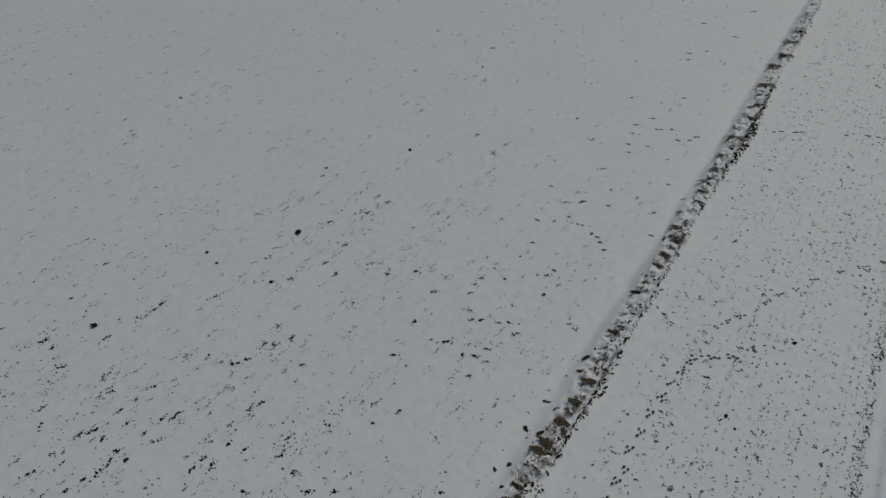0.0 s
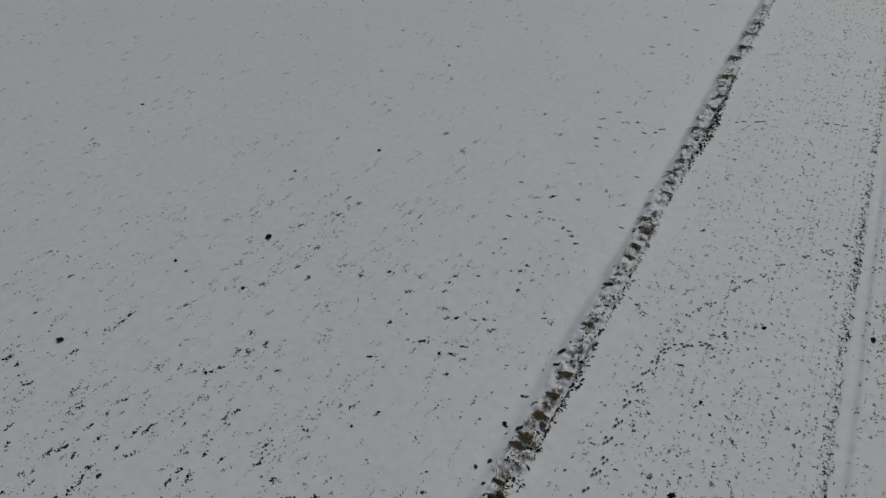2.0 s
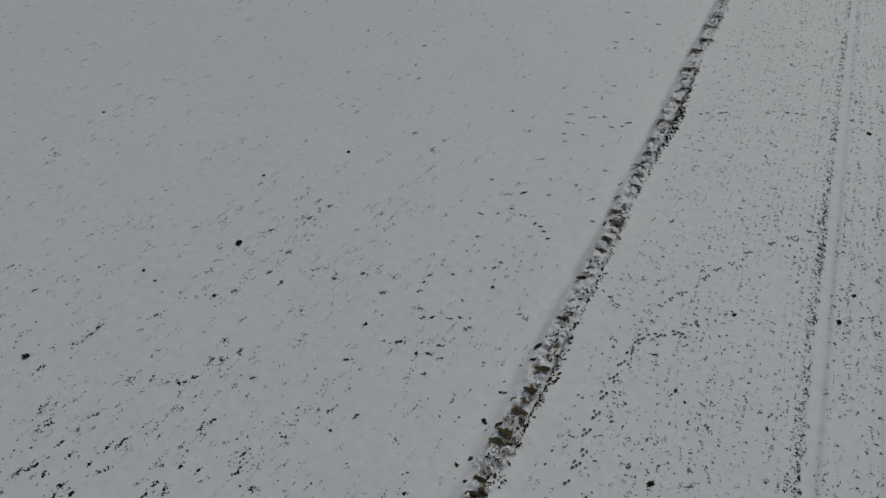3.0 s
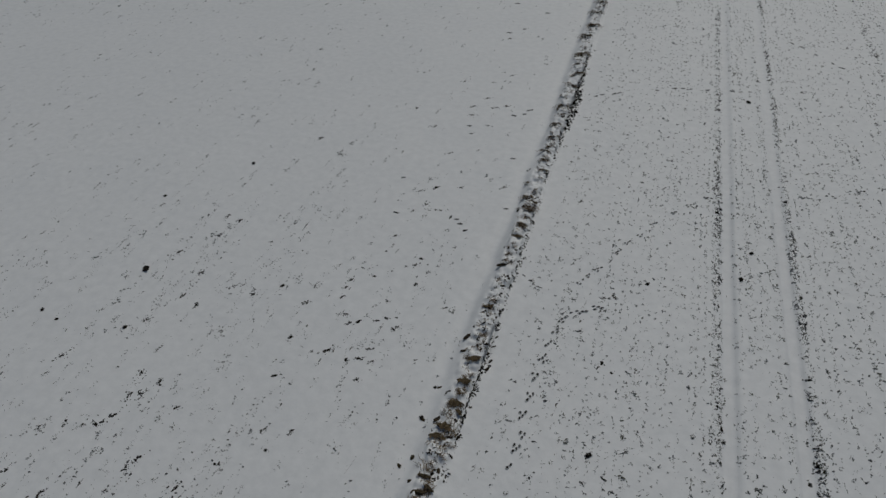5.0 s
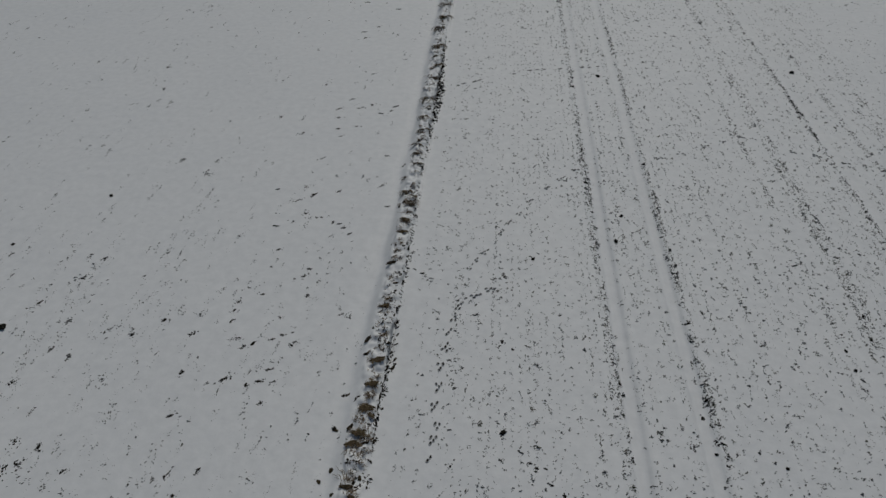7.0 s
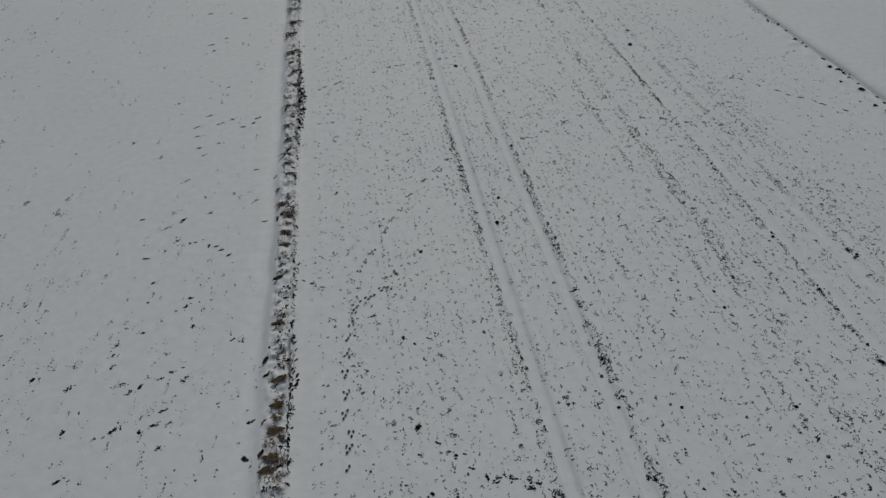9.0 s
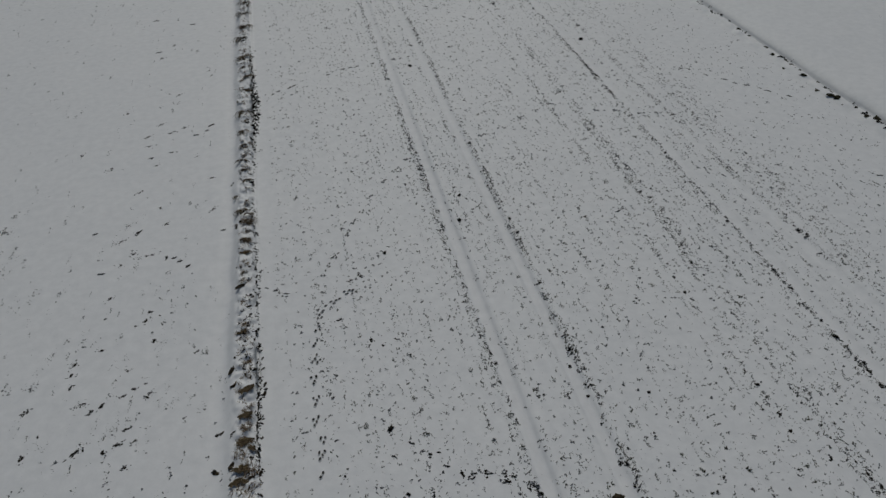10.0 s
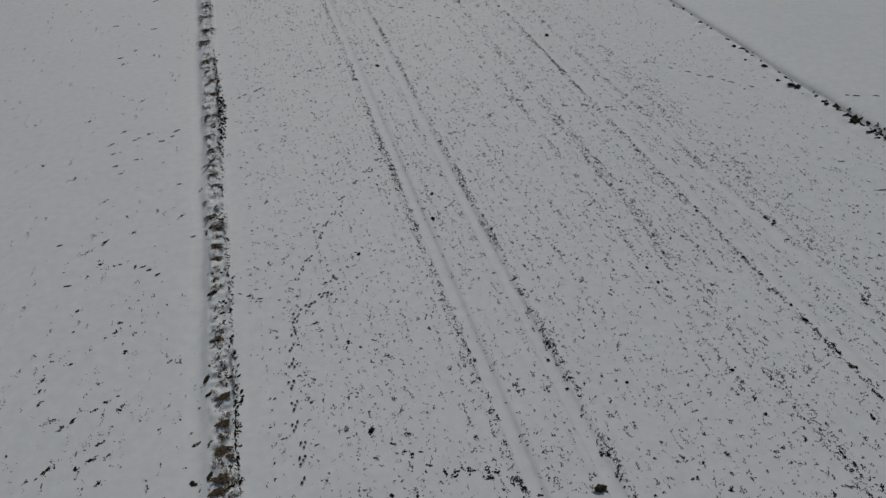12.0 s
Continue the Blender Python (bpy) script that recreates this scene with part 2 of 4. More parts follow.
def broken_lump_mesh(name, mat, seed, lobes, reach):
    """A ragged clod with several lobes where pieces have begun to break away; about 1 m wide."""
    r = random.Random(seed)
    bm = bmesh.new()
    bmesh.ops.create_icosphere(bm, subdivisions=3, radius=0.5)
    shift = Vector((seed * 7.3, seed * 3.1, seed * 5.7))
    ways = [(Vector((r.gauss(0, 1), r.gauss(0, 0.8), r.gauss(0.1, 0.35))).normalized(), r.uniform(0.4, 1.0), r.uniform(0.25, 0.45)) for _ in range(lobes)]
    for v in bm.verts:
        d = v.co.normalized()
        out = max(a * math.exp(-((d - w).length / s) ** 2) for w, a, s in ways)
        rad = 0.27 * (1 + 0.5 * noise.noise(d * 2.1 + shift) + 0.5 * noise.noise(d * 5.2 + shift)) + reach * 0.62 * out
        v.co = Vector((d.x * rad * 1.1, d.y * rad * 0.9, max(d.z * rad * 0.9, -0.1) + 0.1))
    return finish(name, bm, mat)


def streak_mesh(name, mat, seed):
    """A long ragged scrape of earth, 1 m long."""
    bm = bmesh.new()
    bmesh.ops.create_icosphere(bm, subdivisions=2, radius=0.5)
    shift = Vector((seed * 2.3, seed * 8.1, seed))
    for v in bm.verts:
        d = v.co.normalized()
        r = 0.5 * (1 + 0.5 * noise.noise(d * 2.3 + shift))
        v.co = Vector((d.x * r, d.y * r * (0.26 + 0.16 * d.x) + 0.10 * math.sin(d.x * 2.4 + seed), max(d.z * r * 0.22, -0.05) + 0.03))
    return finish(name, bm, mat)


def slice_mesh(name, mat, seed, wide, deep, tall, arch):
    """A turned slice of sod: a ragged upright face towards -y, a snowy back that sinks towards +y."""
    rnd = random.Random(seed)
    bm = bmesh.new()
    nu = 15
    profile = [(-0.02, -0.35), (-0.05, 0.15), (-0.09, 0.55), (-0.05, 0.9), (0.03, 1.0), (0.22, 0.9), (0.5, 0.55), (0.8, 0.15), (1.0, -0.35)]
    lean, offs = rnd.uniform(-0.25, 0.25), rnd.uniform(0, 50)
    rows = []
    for i in range(nu):
        u = -1 + 2 * i / (nu - 1)
        crown = max(0.0, 1 - abs(u) ** 2.2) ** 0.7
        crown *= 1 + 0.5 * noise.noise(Vector((u * 2.2, offs, 0)))
        row = []
        for j, (py, pz) in enumerate(profile):
            jag = Vector((noise.noise(Vector((u * 3, j * 0.9, offs))), noise.noise(Vector((u * 3.5, j * 0.8, offs + 9))), noise.noise(Vector((u * 4, j * 0.7, offs + 17)))))
            x = u * wide / 2 + jag.x * 0.05
            y = py * deep - arch * u * u + lean * u * wide * 0.5 + jag.y * 0.07
            z = (pz * crown if pz > 0 else pz) * tall + jag.z * 0.035
            row.append(bm.verts.new((x, y, z)))
        rows.append(row)
    for a, b in zip(rows, rows[1:]):
        for j in range(len(profile) - 1):
            bm.faces.new((a[j], b[j], b[j + 1], a[j + 1]))
    bmesh.ops.recalc_face_normals(bm, faces=bm.faces[:])
    return finish(name, bm, mat)


def tuft_mesh(name, mat, seed, blades, spread, tall):
    """Matted blades of grass bent over and pressed by snow."""
    rnd = random.Random(seed)
    bm = bmesh.new()
    for _ in range(blades):
        a, r = rnd.uniform(0, 6.28), spread * rnd.random() ** 0.6
        p = Vector((r * math.cos(a), 0.6 * r * math.sin(a), -0.02))
        way = rnd.gauss(-1.57, 1.0)
        d = Vector((math.cos(way), math.sin(way), 0))
        side = Vector((-d.y, d.x, 0)) * rnd.uniform(0.006, 0.016)
        h, l = tall * rnd.uniform(0.4, 1.0), rnd.uniform(0.10, 0.26)
        q, e = p + d * l * 0.45 + Vector((0, 0, h)), p + d * l + Vector((0, 0, h * rnd.uniform(0.0, 0.6)))
        v = [bm.verts.new(c) for c in (p - side, p + side, q + side, q - side, e)]
        bm.faces.new(v[:4])
        bm.faces.new((v[3], v[2], v[4]))
    return finish(name, bm, mat)


# ---------------------------------------------------------------- the ridge of turned slices
rnd = random.Random(5)
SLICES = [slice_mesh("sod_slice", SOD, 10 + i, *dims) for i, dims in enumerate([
    (0.46, 0.50, 0.10, 0.12), (0.38, 0.45, 0.13, 0.10), (0.30, 0.40, 0.08, 0.05), (0.50, 0.55, 0.09, 0.17), (0.26, 0.3, 0.12, 0.03), (0.40, 0.42, 0.07, -0.06), (0.34, 0.5, 0.10, 0.14)])]
TUFTS = [tuft_mesh("grass_tuft", DRY_GRASS, 70 + i, n, s, h) for i, (n, s, h) in enumerate([(60, 0.17, 0.10), (45, 0.13, 0.08), (95, 0.23, 0.11)])]
RIDGE_CLODS = [
    (-3.15, 9.14, 0.27, 55), (-2.88, 13.72, 0.15, 10), (-3.19, 12.11, 0.34, 58), (-3.14, 11.54, 0.24, 15), (-2.47, 11.77, 0.25, -20), (-2.34, 11.48, 0.17, 70),
    (-2.35, 11.17, 0.2, 75), (-2.38, 12.04, 0.14, 40), (-2.39, 12.42, 0.14, 60), (-3.17, 18.5, 0.24, 80), (-3.0, 15.33, 0.36, 30), (-2.88, 15.71, 0.15, 20),
    (-2.75, 14.45, 0.2, 25), (-3.08, 10.08, 0.14, 20), (-2.67, 8.7, 0.2, 15), (-2.72, 16.2, 0.16, 40), (-2.6, 13.1, 0.16, 80),
]
BROKEN_CLODS = [
    (-2.90, 7.49, 0.30), (-3.22, 7.32, 0.17), (-2.65, 7.78, 0.2), (-2.73, 7.21, 0.32), (-2.91, 7.06, 0.36), (-3.39, 7.96, 0.22), (-3.62, 7.64, 0.18), (-3.51, 9.09, 0.19), (-3.42, 10.2, 0.14),
]
RIDGE_TURF = [
    (-2.8, 10.47, 0.34, 14), (-2.83, 9.73, 0.40, 6), (-2.90, 8.97, 0.40, -6), (-3.02, 8.66, 0.30, 25), (-2.8, 8.62, 0.2, -30), (-2.9, 13.44, 0.36, 12), (-2.77, 11.29, 0.38, 24), (-2.66, 9.5, 0.22, -40), (-2.86, 16.95, 0.3, 0),
]
TUSSOCKS = [
    (-3.19, 38.69, 0.87), (-3.11, 36.71, 0.84), (-3.2, 35.15, 0.74), (-3.21, 32.68, 0.95), (-2.95, 31.4, 0.61), (-2.88, 30.24, 0.65), (-2.87, 28.81, 0.51),
    (-3.13, 27.87, 0.5), (-2.99, 26.67, 0.69), (-3.05, 25.01, 0.56), (-2.89, 23.78, 0.54), (-3.03, 22.71, 0.52), (-2.91, 21.95, 0.46), (-2.8, 21.22, 0.41),
    (-3.13, 20.29, 0.31), (-3.06, 19.37, 0.55), (-2.72, 18.94, 0.38), (-3.12, 18.6, 0.25), (-2.82, 17.59, 0.4), (-2.8, 16.93, 0.31), (-2.85, 15.95, 0.26),
    (-3.09, 40.51, 0.83), (-2.85, 23, 0.38), (-2.74, 18.08, 0.28),
]
TUFTED = [
    (-3.11, 36.71, 0.77), (-2.88, 30.24, 0.65), (-2.87, 28.81, 0.51), (-2.89, 23.61, 0.44), (-2.91, 21.95, 0.46), (-2.73, 18.61, 0.41), (-2.8, 17.58, 0.4), (-2.87, 39.97, 0.6),
]


def litter(r, x, y, wide, blades, out):
    """Thin blades pressed flat in several directions over about half a metre round a point of the ridge."""
    spots = [(r.gauss(0, 0.12), r.gauss(0, 0.13), r.uniform(0, 6.28)) for _ in range(7)]
    rows = []
    for _ in range(blades):
        sx, sy, way = r.choice(spots)
        rows.append((x + wide * (sx + r.gauss(0, 0.055)), y + wide * (sy + r.gauss(0, 0.05)), way + r.gauss(0, 0.5)))
    rows = np.array(rows)
    for (px, py, way), pz in zip(rows, height(rows[:, 0], rows[:, 1])):
        d = Vector((math.cos(way), math.sin(way), 0)) * r.uniform(0.07, 0.17)
        side = Vector((-d.y, d.x, 0)).normalized() * r.uniform(0.003, 0.008)
        h = r.uniform(0.012, 0.05)
        p = Vector((px, py, pz + r.uniform(0.0, 0.012)))
        q, e = p + d * 0.5 + Vector((0, 0, h)), p + d + Vector((0, 0, h * r.uniform(-0.2, 0.5)))
        out.extend((p - side, p + side, q + side, q - side, e))



def strand_mesh(name, mat, seed, bundles):
    """Bundles of dead blades that rise from one crown and arch over to the sides and towards -y; about 1 m wide."""
    r = random.Random(seed)
    bm = bmesh.new()
    for count, main, reach, bend in bundles:
        for _ in range(count):
            way = math.radians(main) + r.gauss(0, 0.10)
            d = Vector((math.cos(way), math.sin(way), 0))
            turn = math.radians(bend) + r.gauss(0, 0.12)
            p = Vector((r.gauss(0, 0.03), r.gauss(0, 0.03), -0.03))
            length, top, wide = reach * r.uniform(0.6, 1.08), r.uniform(0.10, 0.2), r.uniform(0.010, 0.024)
            last = None
            for k in range(6):
                f = k / 5
                e = d.copy()
                e.rotate(Euler((0, 0, turn * f)))
                side = Vector((-e.y, e.x, 0)) * wide * (1 - 0.75 * f)
                c = p + e * length * f + Vector((0, 0, top * 4 * f * (1 - f) + 0.04 * f))
                pair = (bm.verts.new(c - side), bm.verts.new(c + side + Vector((0, 0, 0.008))))
                if last:
                    bm.faces.new((last[0], last[1], pair[1], pair[0]))
                last = pair
    return finish(name, bm, mat)


STRANDS = [strand_mesh("grass_clump", DEAD_BLADE, 100 + i, bundles) for i, bundles in enumerate([
    [(20, 195, 0.6, 35), (12, 330, 0.35, -20)], [(16, 215, 0.55, 20), (15, 340, 0.45, -30)], [(24, 185, 0.7, 45), (8, 300, 0.3, 0)], [(14, 205, 0.6, 30), (10, 250, 0.4, 10), (10, 345, 0.4, -40)],
    [(19, 175, 0.6, 50), (10, 0, 0.35, -50)], [(18, 225, 0.55, 0), (12, 320, 0.4, 0)]])]
CROWNS = [tuft_mesh("crown", DEAD_BLADE, 90 + i, 22, 0.09, 0.07) for i in range(3)]
SODS = [lump_mesh("ridge_clod", RIDGE_EARTH, i + 80, 3, 0.7, 0.55) for i in range(6)]
RAGGED = [broken_lump_mesh("ridge_clod", TURF_EARTH, i + 130, 5 + i % 3, 0.4) for i in range(4)]


def mat_mesh(name, mat, seed):
    """A mat of dead grass about 1 m wide whose blades hang over its front towards -y, in a few locks."""
    r = random.Random(seed)
    bm = bmesh.new()
    locks = [(r.uniform(-0.42, 0.42), r.uniform(-0.25, 0.3), r.gauss(-1.5, 0.8)) for _ in range(22)]
    for _ in range(190):
        lx, ly, main = r.choice(locks)
        way = main + r.gauss(0, 0.25)
        d, length = Vector((math.cos(way), math.sin(way), 0)), r.uniform(0.16, 0.5)
        side = Vector((-d.y, d.x, 0)) * r.uniform(0.010, 0.022)
        p = Vector((lx + r.gauss(0, 0.05), ly + r.gauss(0, 0.06), 0.02))
        h = r.uniform(0.05, 0.16)
        q, e = p + d * length * 0.5 + Vector((0, 0, h)), p + d * length + Vector((0, 0, h * r.uniform(-0.3, 0.5)))
        v = [bm.verts.new(c) for c in (p - side, p + side, q + side, q - side, e)]
        bm.faces.new(v[:4])
        bm.faces.new((v[3], v[2], v[4]))
    return finish(name, bm, mat)


def tussock(x, y, turn, wide, k):
    ob = new("grass_tussock")
    ob.matrix_basis = pose(x + 0.15 * wide, y + 0.08, ground_height(x, y), 0, 0, turn)
    tagged(ob, "tussock of dead brown grass bowed down by snow", "grass", "tussocks along the furrow")
    part("crown", CROWNS[k % 3], ob, Matrix.Scale(wide * 0.55, 4), "matted dark crown of the tussock")
    part("grass_clump", STRANDS[k % 6], ob, Matrix.Diagonal((wide, wide, wide * 0.6, 1)), "arched bundle of dead grass blades")


def lay_slice(name, me, label, group, x, y, turn, m):
    ob = new(name, me)
    ob.matrix_basis = pose(x, y, ground_height(x, y + 0.12) - 0.035, 0, 0, turn) @ m
    return tagged(ob, label, "sod", group)


MOUNDS = [lump_mesh("sod", TURF_EARTH, i + 90, 3, 1.1, 0.25) for i in range(3)]
MATS = [mat_mesh("matted_grass", TURF_GRASS, 120 + i) for i in range(3)]
for k, (x, y, wide, turn) in enumerate(RIDGE_TURF):
    ob = new("turf_slice")
    ob.matrix_basis = pose(x, y, ground_height(x, y) + 0.015, 0, 0, turn)
    tagged(ob, "turned slice of olive-brown turf bare of snow", "sod", "turned slices along the furrow")
    part("sod", MOUNDS[k % 3], ob, Matrix.Diagonal((wide * 0.75, wide * 0.36, wide * 0.3, 1)))
    part("matted_grass", MATS[k % 3], ob, Matrix.Translation((0, 0, wide * 0.06)) @ Matrix.Diagonal((wide, wide * 0.75, wide * 0.6, 1)), "matted olive-brown dead grass")
for k, (x, y, wide, turn) in enumerate(RIDGE_CLODS):
    ob = new("ridge_clod", SODS[k % 6])
    ob.matrix_basis = pose(x, y, ground_height(x, y) - 0.01, 0, 0, turn) @ Matrix.Diagonal((wide * 0.9, wide * 0.36, wide * 0.45, 1))
    tagged(ob, "dark ploughed clod lying in the snow of the ridge", "clod", "clods along the furrow")
for k, (x, y, wide) in enumerate(BROKEN_CLODS):
    ob = new("ridge_clod", RAGGED[k % 4])
    ob.matrix_basis = pose(x, y, ground_height(x, y) - 0.01, 0, 0, k * 50) @ Matrix.Diagonal((wide, wide * 0.8, wide * 0.6, 1))
    tagged(ob, "ragged brown clod of broken sod beside the furrow", "clod", "clods along the furrow")
for k, (x, y, wide) in enumerate(TUSSOCKS):
    tussock(x - 0.05, y, rnd.uniform(-18, 18), wide * 1.5, k)
blades = []
for k, y in enumerate(np.arange(-7.5, 13.6, 0.42)):
    litter(rnd, ridge_x(y, 0.62) + rnd.gauss(0, 0.09), y, rnd.uniform(0.8, 1.1) if 7.0 < y < 9.3 else rnd.uniform(0.5, 0.8), (14 if 10.6 < y else 60) + 12 * (k % 4), blades)
for k, y in enumerate(np.arange(13.8, 44, 0.85)):
    litter(rnd, ridge_x(y, 0.58) + rnd.gauss(0, 0.07), y, rnd.uniform(0.6, 1.0), 24 + 8 * (k % 4), blades)
first = (np.arange(len(blades) // 5) * 5)[:, None]
tagged(new("grass_litter", raw_mesh("grass_litter", np.array([tuple(c) for c in blades]),
       np.stack([first + np.array([[0, 1, 2]]), first + np.array([[0, 2, 3]]), first + np.array([[3, 2, 4]])], 1).reshape(-1, 3), DRY_GRASS)),
       "litter of tan and brown grass blades pressed into thin snow", "grass", kind="stuff")
# low snowed-over pieces, and further tussocks beyond
for k, y in enumerate(RIDGE_Y[:-2]):
    if y < 19:
        continue
    mid = ridge_x(y, 0.52)
    lay_slice("sod_slice", SLICES[k % 7], "snow-covered slice of dark ploughed sod beside the furrow", "snowed-over slices along the furrow",
              mid + 0.02 + 0.08 * math.sin(k * 2.1), y + rnd.uniform(-0.2, 0.3), rnd.uniform(-40, 40), Matrix.Diagonal((rnd.uniform(0.6, 1.0), 0.9, rnd.uniform(0.16, 0.3), 1)))
    if y > 39.5:
        tussock(mid, y, rnd.uniform(-20, 20), 0.6, k)
for k, (x, y, wide) in enumerate(TUFTED):
    if y > 20:
        wide *= 0.55
    ob = new("grass_tuft", TUFTS[k % 3])
    tagged(ob, "flattened tuft of dry brown grass poking through the snow", "grass", "grass tufts along the furrow")
    ob.matrix_basis = pose(x, y, ground_height(x, y) + 0.02, 0, 0, rnd.uniform(-40, 40)) @ Matrix.Scale(wide / 0.42, 4)

# ---------------------------------------------------------------- clods, crumbs and scrapes of earth
CLODS = [
    (0.73, 9.36, 0.19), (5.54, 6.36, 0.32), (4.86, 18.75, 0.19), (4.5, 17.29, 0.2), (1.64, 16.12, 0.17), (14.77, 31.2, 0.3), (5.1, 29.98, 0.24),
    (13.79, 9.54, 0.19), (13.92, 8.53, 0.17), (13.94, 7.68, 0.17), (13.78, 12.49, 0.14), (10.59, 8.52, 0.14), (13.81, 10.19, 0.14), (10.47, 12.89, 0.13),
    (10.46, 12.18, 0.15), (13.7, 15.1, 0.15), (6.03, 9.23, 0.13), (0.86, 7.53, 0.14), (0.97, 12.15, 0.11), (7.63, 8.95, 0.13), (-14.12, 11.69, 0.29),
    (-16.1, 4.99, 0.24), (-13.04, 9.33, 0.17), (-16.04, 15.35, 0.16), (-14.06, 18.34, 0.19), (-25.86, 16, 0.18), (-15.95, 9.15, 0.17), (-15.23, 8.98, 0.14),
    (-10.71, 7.87, 0.1), (-3.56, 9.13, 0.15), (-7.97, 4.74, 0.09),
]
CRUMBS_EAST = [
    (3.77, 12, 0.27), (5.98, 11.5, 0.17), (5.92, 10.31, 0.15), (3.94, 10.83, 0.16), (0.68, 12.41, 0.2), (13.12, 6.21, 0.28), (12.44, 5.75, 0.24),
    (13.76, 6.75, 0.26), (13.98, 7.23, 0.26), (10.68, 4.79, 0.14), (8.47, 5.51, 0.14), (8.72, 6.99, 0.11), (10.56, 7.06, 0.15), (10.59, 7.57, 0.15),
    (11.03, 6.16, 0.12), (11.89, 4.6, 0.23), (11.69, 5.24, 0.17), (11.84, 5.19, 0.13), (11.61, 5.58, 0.2), (3.89, 11.19, 0.16), (5.49, 9.31, 0.19),
    (3.92, 9.57, 0.18), (3.91, 8.88, 0.18), (6.02, 7.23, 0.18), (6.09, 6.59, 0.12), (8.25, 6.31, 0.12), (0.7, 15.25, 0.36), (0.36, 15.02, 0.25),
    (2.2, 7.75, 0.2), (2.75, 7.68, 0.24), (3.25, 7.46, 0.26), (3.7, 7.12, 0.22), (1.55, 8.4, 0.18),
]
CRUMBS_WEST = [
    (-6.94, 15.84, 0.24), (-5.67, 15, 0.13), (-5.43, 13.79, 0.13), (-4.21, 13.09, 0.12), (-6.82, 13.71, 0.11), (-7.48, 12.93, 0.18), (-7.41, 12.52, 0.16),
    (-5.75, 12.12, 0.12), (-6, 11.92, 0.14), (-6.51, 11.71, 0.2), (-6.76, 11.56, 0.17), (-5.79, 10.83, 0.23), (-5.94, 10.42, 0.29), (-5.55, 10.42, 0.16),
    (-6.25, 10.25, 0.11), (-6.91, 10.41, 0.36), (-5.67, 9.71, 0.14), (-3.57, 9.17, 0.17), (-3.53, 10.17, 0.16), (-5.89, 24.19, 0.18), (-8.07, 23.41, 0.25),
    (-6.77, 21.53, 0.26), (-6.89, 19.54, 0.26), (-5.6, 19.36, 0.19), (-6.84, 17.41, 0.16), (-3.4, 21.3, 0.16),
]
CRUMBS_FAR_WEST_a = [
    (-12.61, 9.82, 0.19), (-13.09, 15.01, 0.26), (-12.55, 14.94, 0.17), (-7.88, 9.16, 0.18), (-7.3, 7.52, 0.22), (-6.94, 7, 0.14), (-6.6, 7.69, 0.14),
    (-7.93, 6.29, 0.12), (-6.52, 19.06, 0.22), (-5.99, 12.8, 0.16), (-15.46, 3.5, 0.23), (-14.59, 2.43, 0.16), (-14.12, 2.07, 0.22), (-13.04, 1.84, 0.19),
    (-11.62, 2.13, 0.43), (-11.4, 2.74, 0.23), (-11.65, 3.45, 0.17), (-12.78, 3.54, 0.17), (-12.29, 3.4, 0.14), (-12.74, 3.98, 0.16), (-13.01, 2.49, 0.17),
    (-13, 1.2, 0.21), (-11.79, 1.81, 0.15), (-9.81, 3.44, 0.28), (-9.81, 3.83, 0.22), (-9.63, 4.47, 0.17), (-9.83, 5.86, 0.23), (-9.15, 4.6, 0.14),
    (-8.33, 3.78, 0.15), (-11.87, 1.39, 0.17), (-7.1, 4.61, 0.27), (-6.53, 4.99, 0.18), (-4.38, 6.39, 0.12),
]
CRUMBS_FAR_WEST_b = [
    (-15.29, 5.94, 0.15), (-15.2, 6.7, 0.18), (-11.41, 4.23, 0.3), (-18.32, 6.82, 0.19), (-19.95, 7.26, 0.18),
]
CRUMBS_SMOOTH_FIELD_a = [
    (-16.36, 3.77, 0.22), (-16.78, 3.83, 0.31), (-14.13, 4.07, 0.4), (-13.54, 3.74, 0.19), (-12.82, 2.77, 0.4), (-12.4, 2.76, 0.25), (-11.71, 2.49, 0.34), (-11.78, 2.78, 0.21),
    (-11.21, 3.5, 0.24), (-11.63, 4.01, 0.25), (-12.69, 4.54, 0.23), (-9.49, 3.76, 0.38), (-10, 5.58, 0.25), (-8.5, 5.46, 0.36), (-8.26, 4.99, 0.13), (-7.65, 4.83, 0.27),
    (-11.44, 6.36, 0.42), (-11.28, 6.63, 0.27), (-11.27, 7.29, 0.42), (-10.99, 7.45, 0.39), (-10.79, 7.95, 0.27), (-11.58, 8.93, 0.25), (-12.32, 6.13, 0.24), (-15.38, 4.88, 0.31),
    (-15.17, 6.38, 0.36), (-11.46, 8.06, 0.28), (-14.03, 7.89, 0.27), (-9.84, 7.38, 0.18), (-12.83, 5.76, 0.16), (-12.28, 12.09, 0.42), (-10.91, 11.89, 0.35), (-10.13, 11.78, 0.25),
    (-12.22, 10.98, 0.22),
]
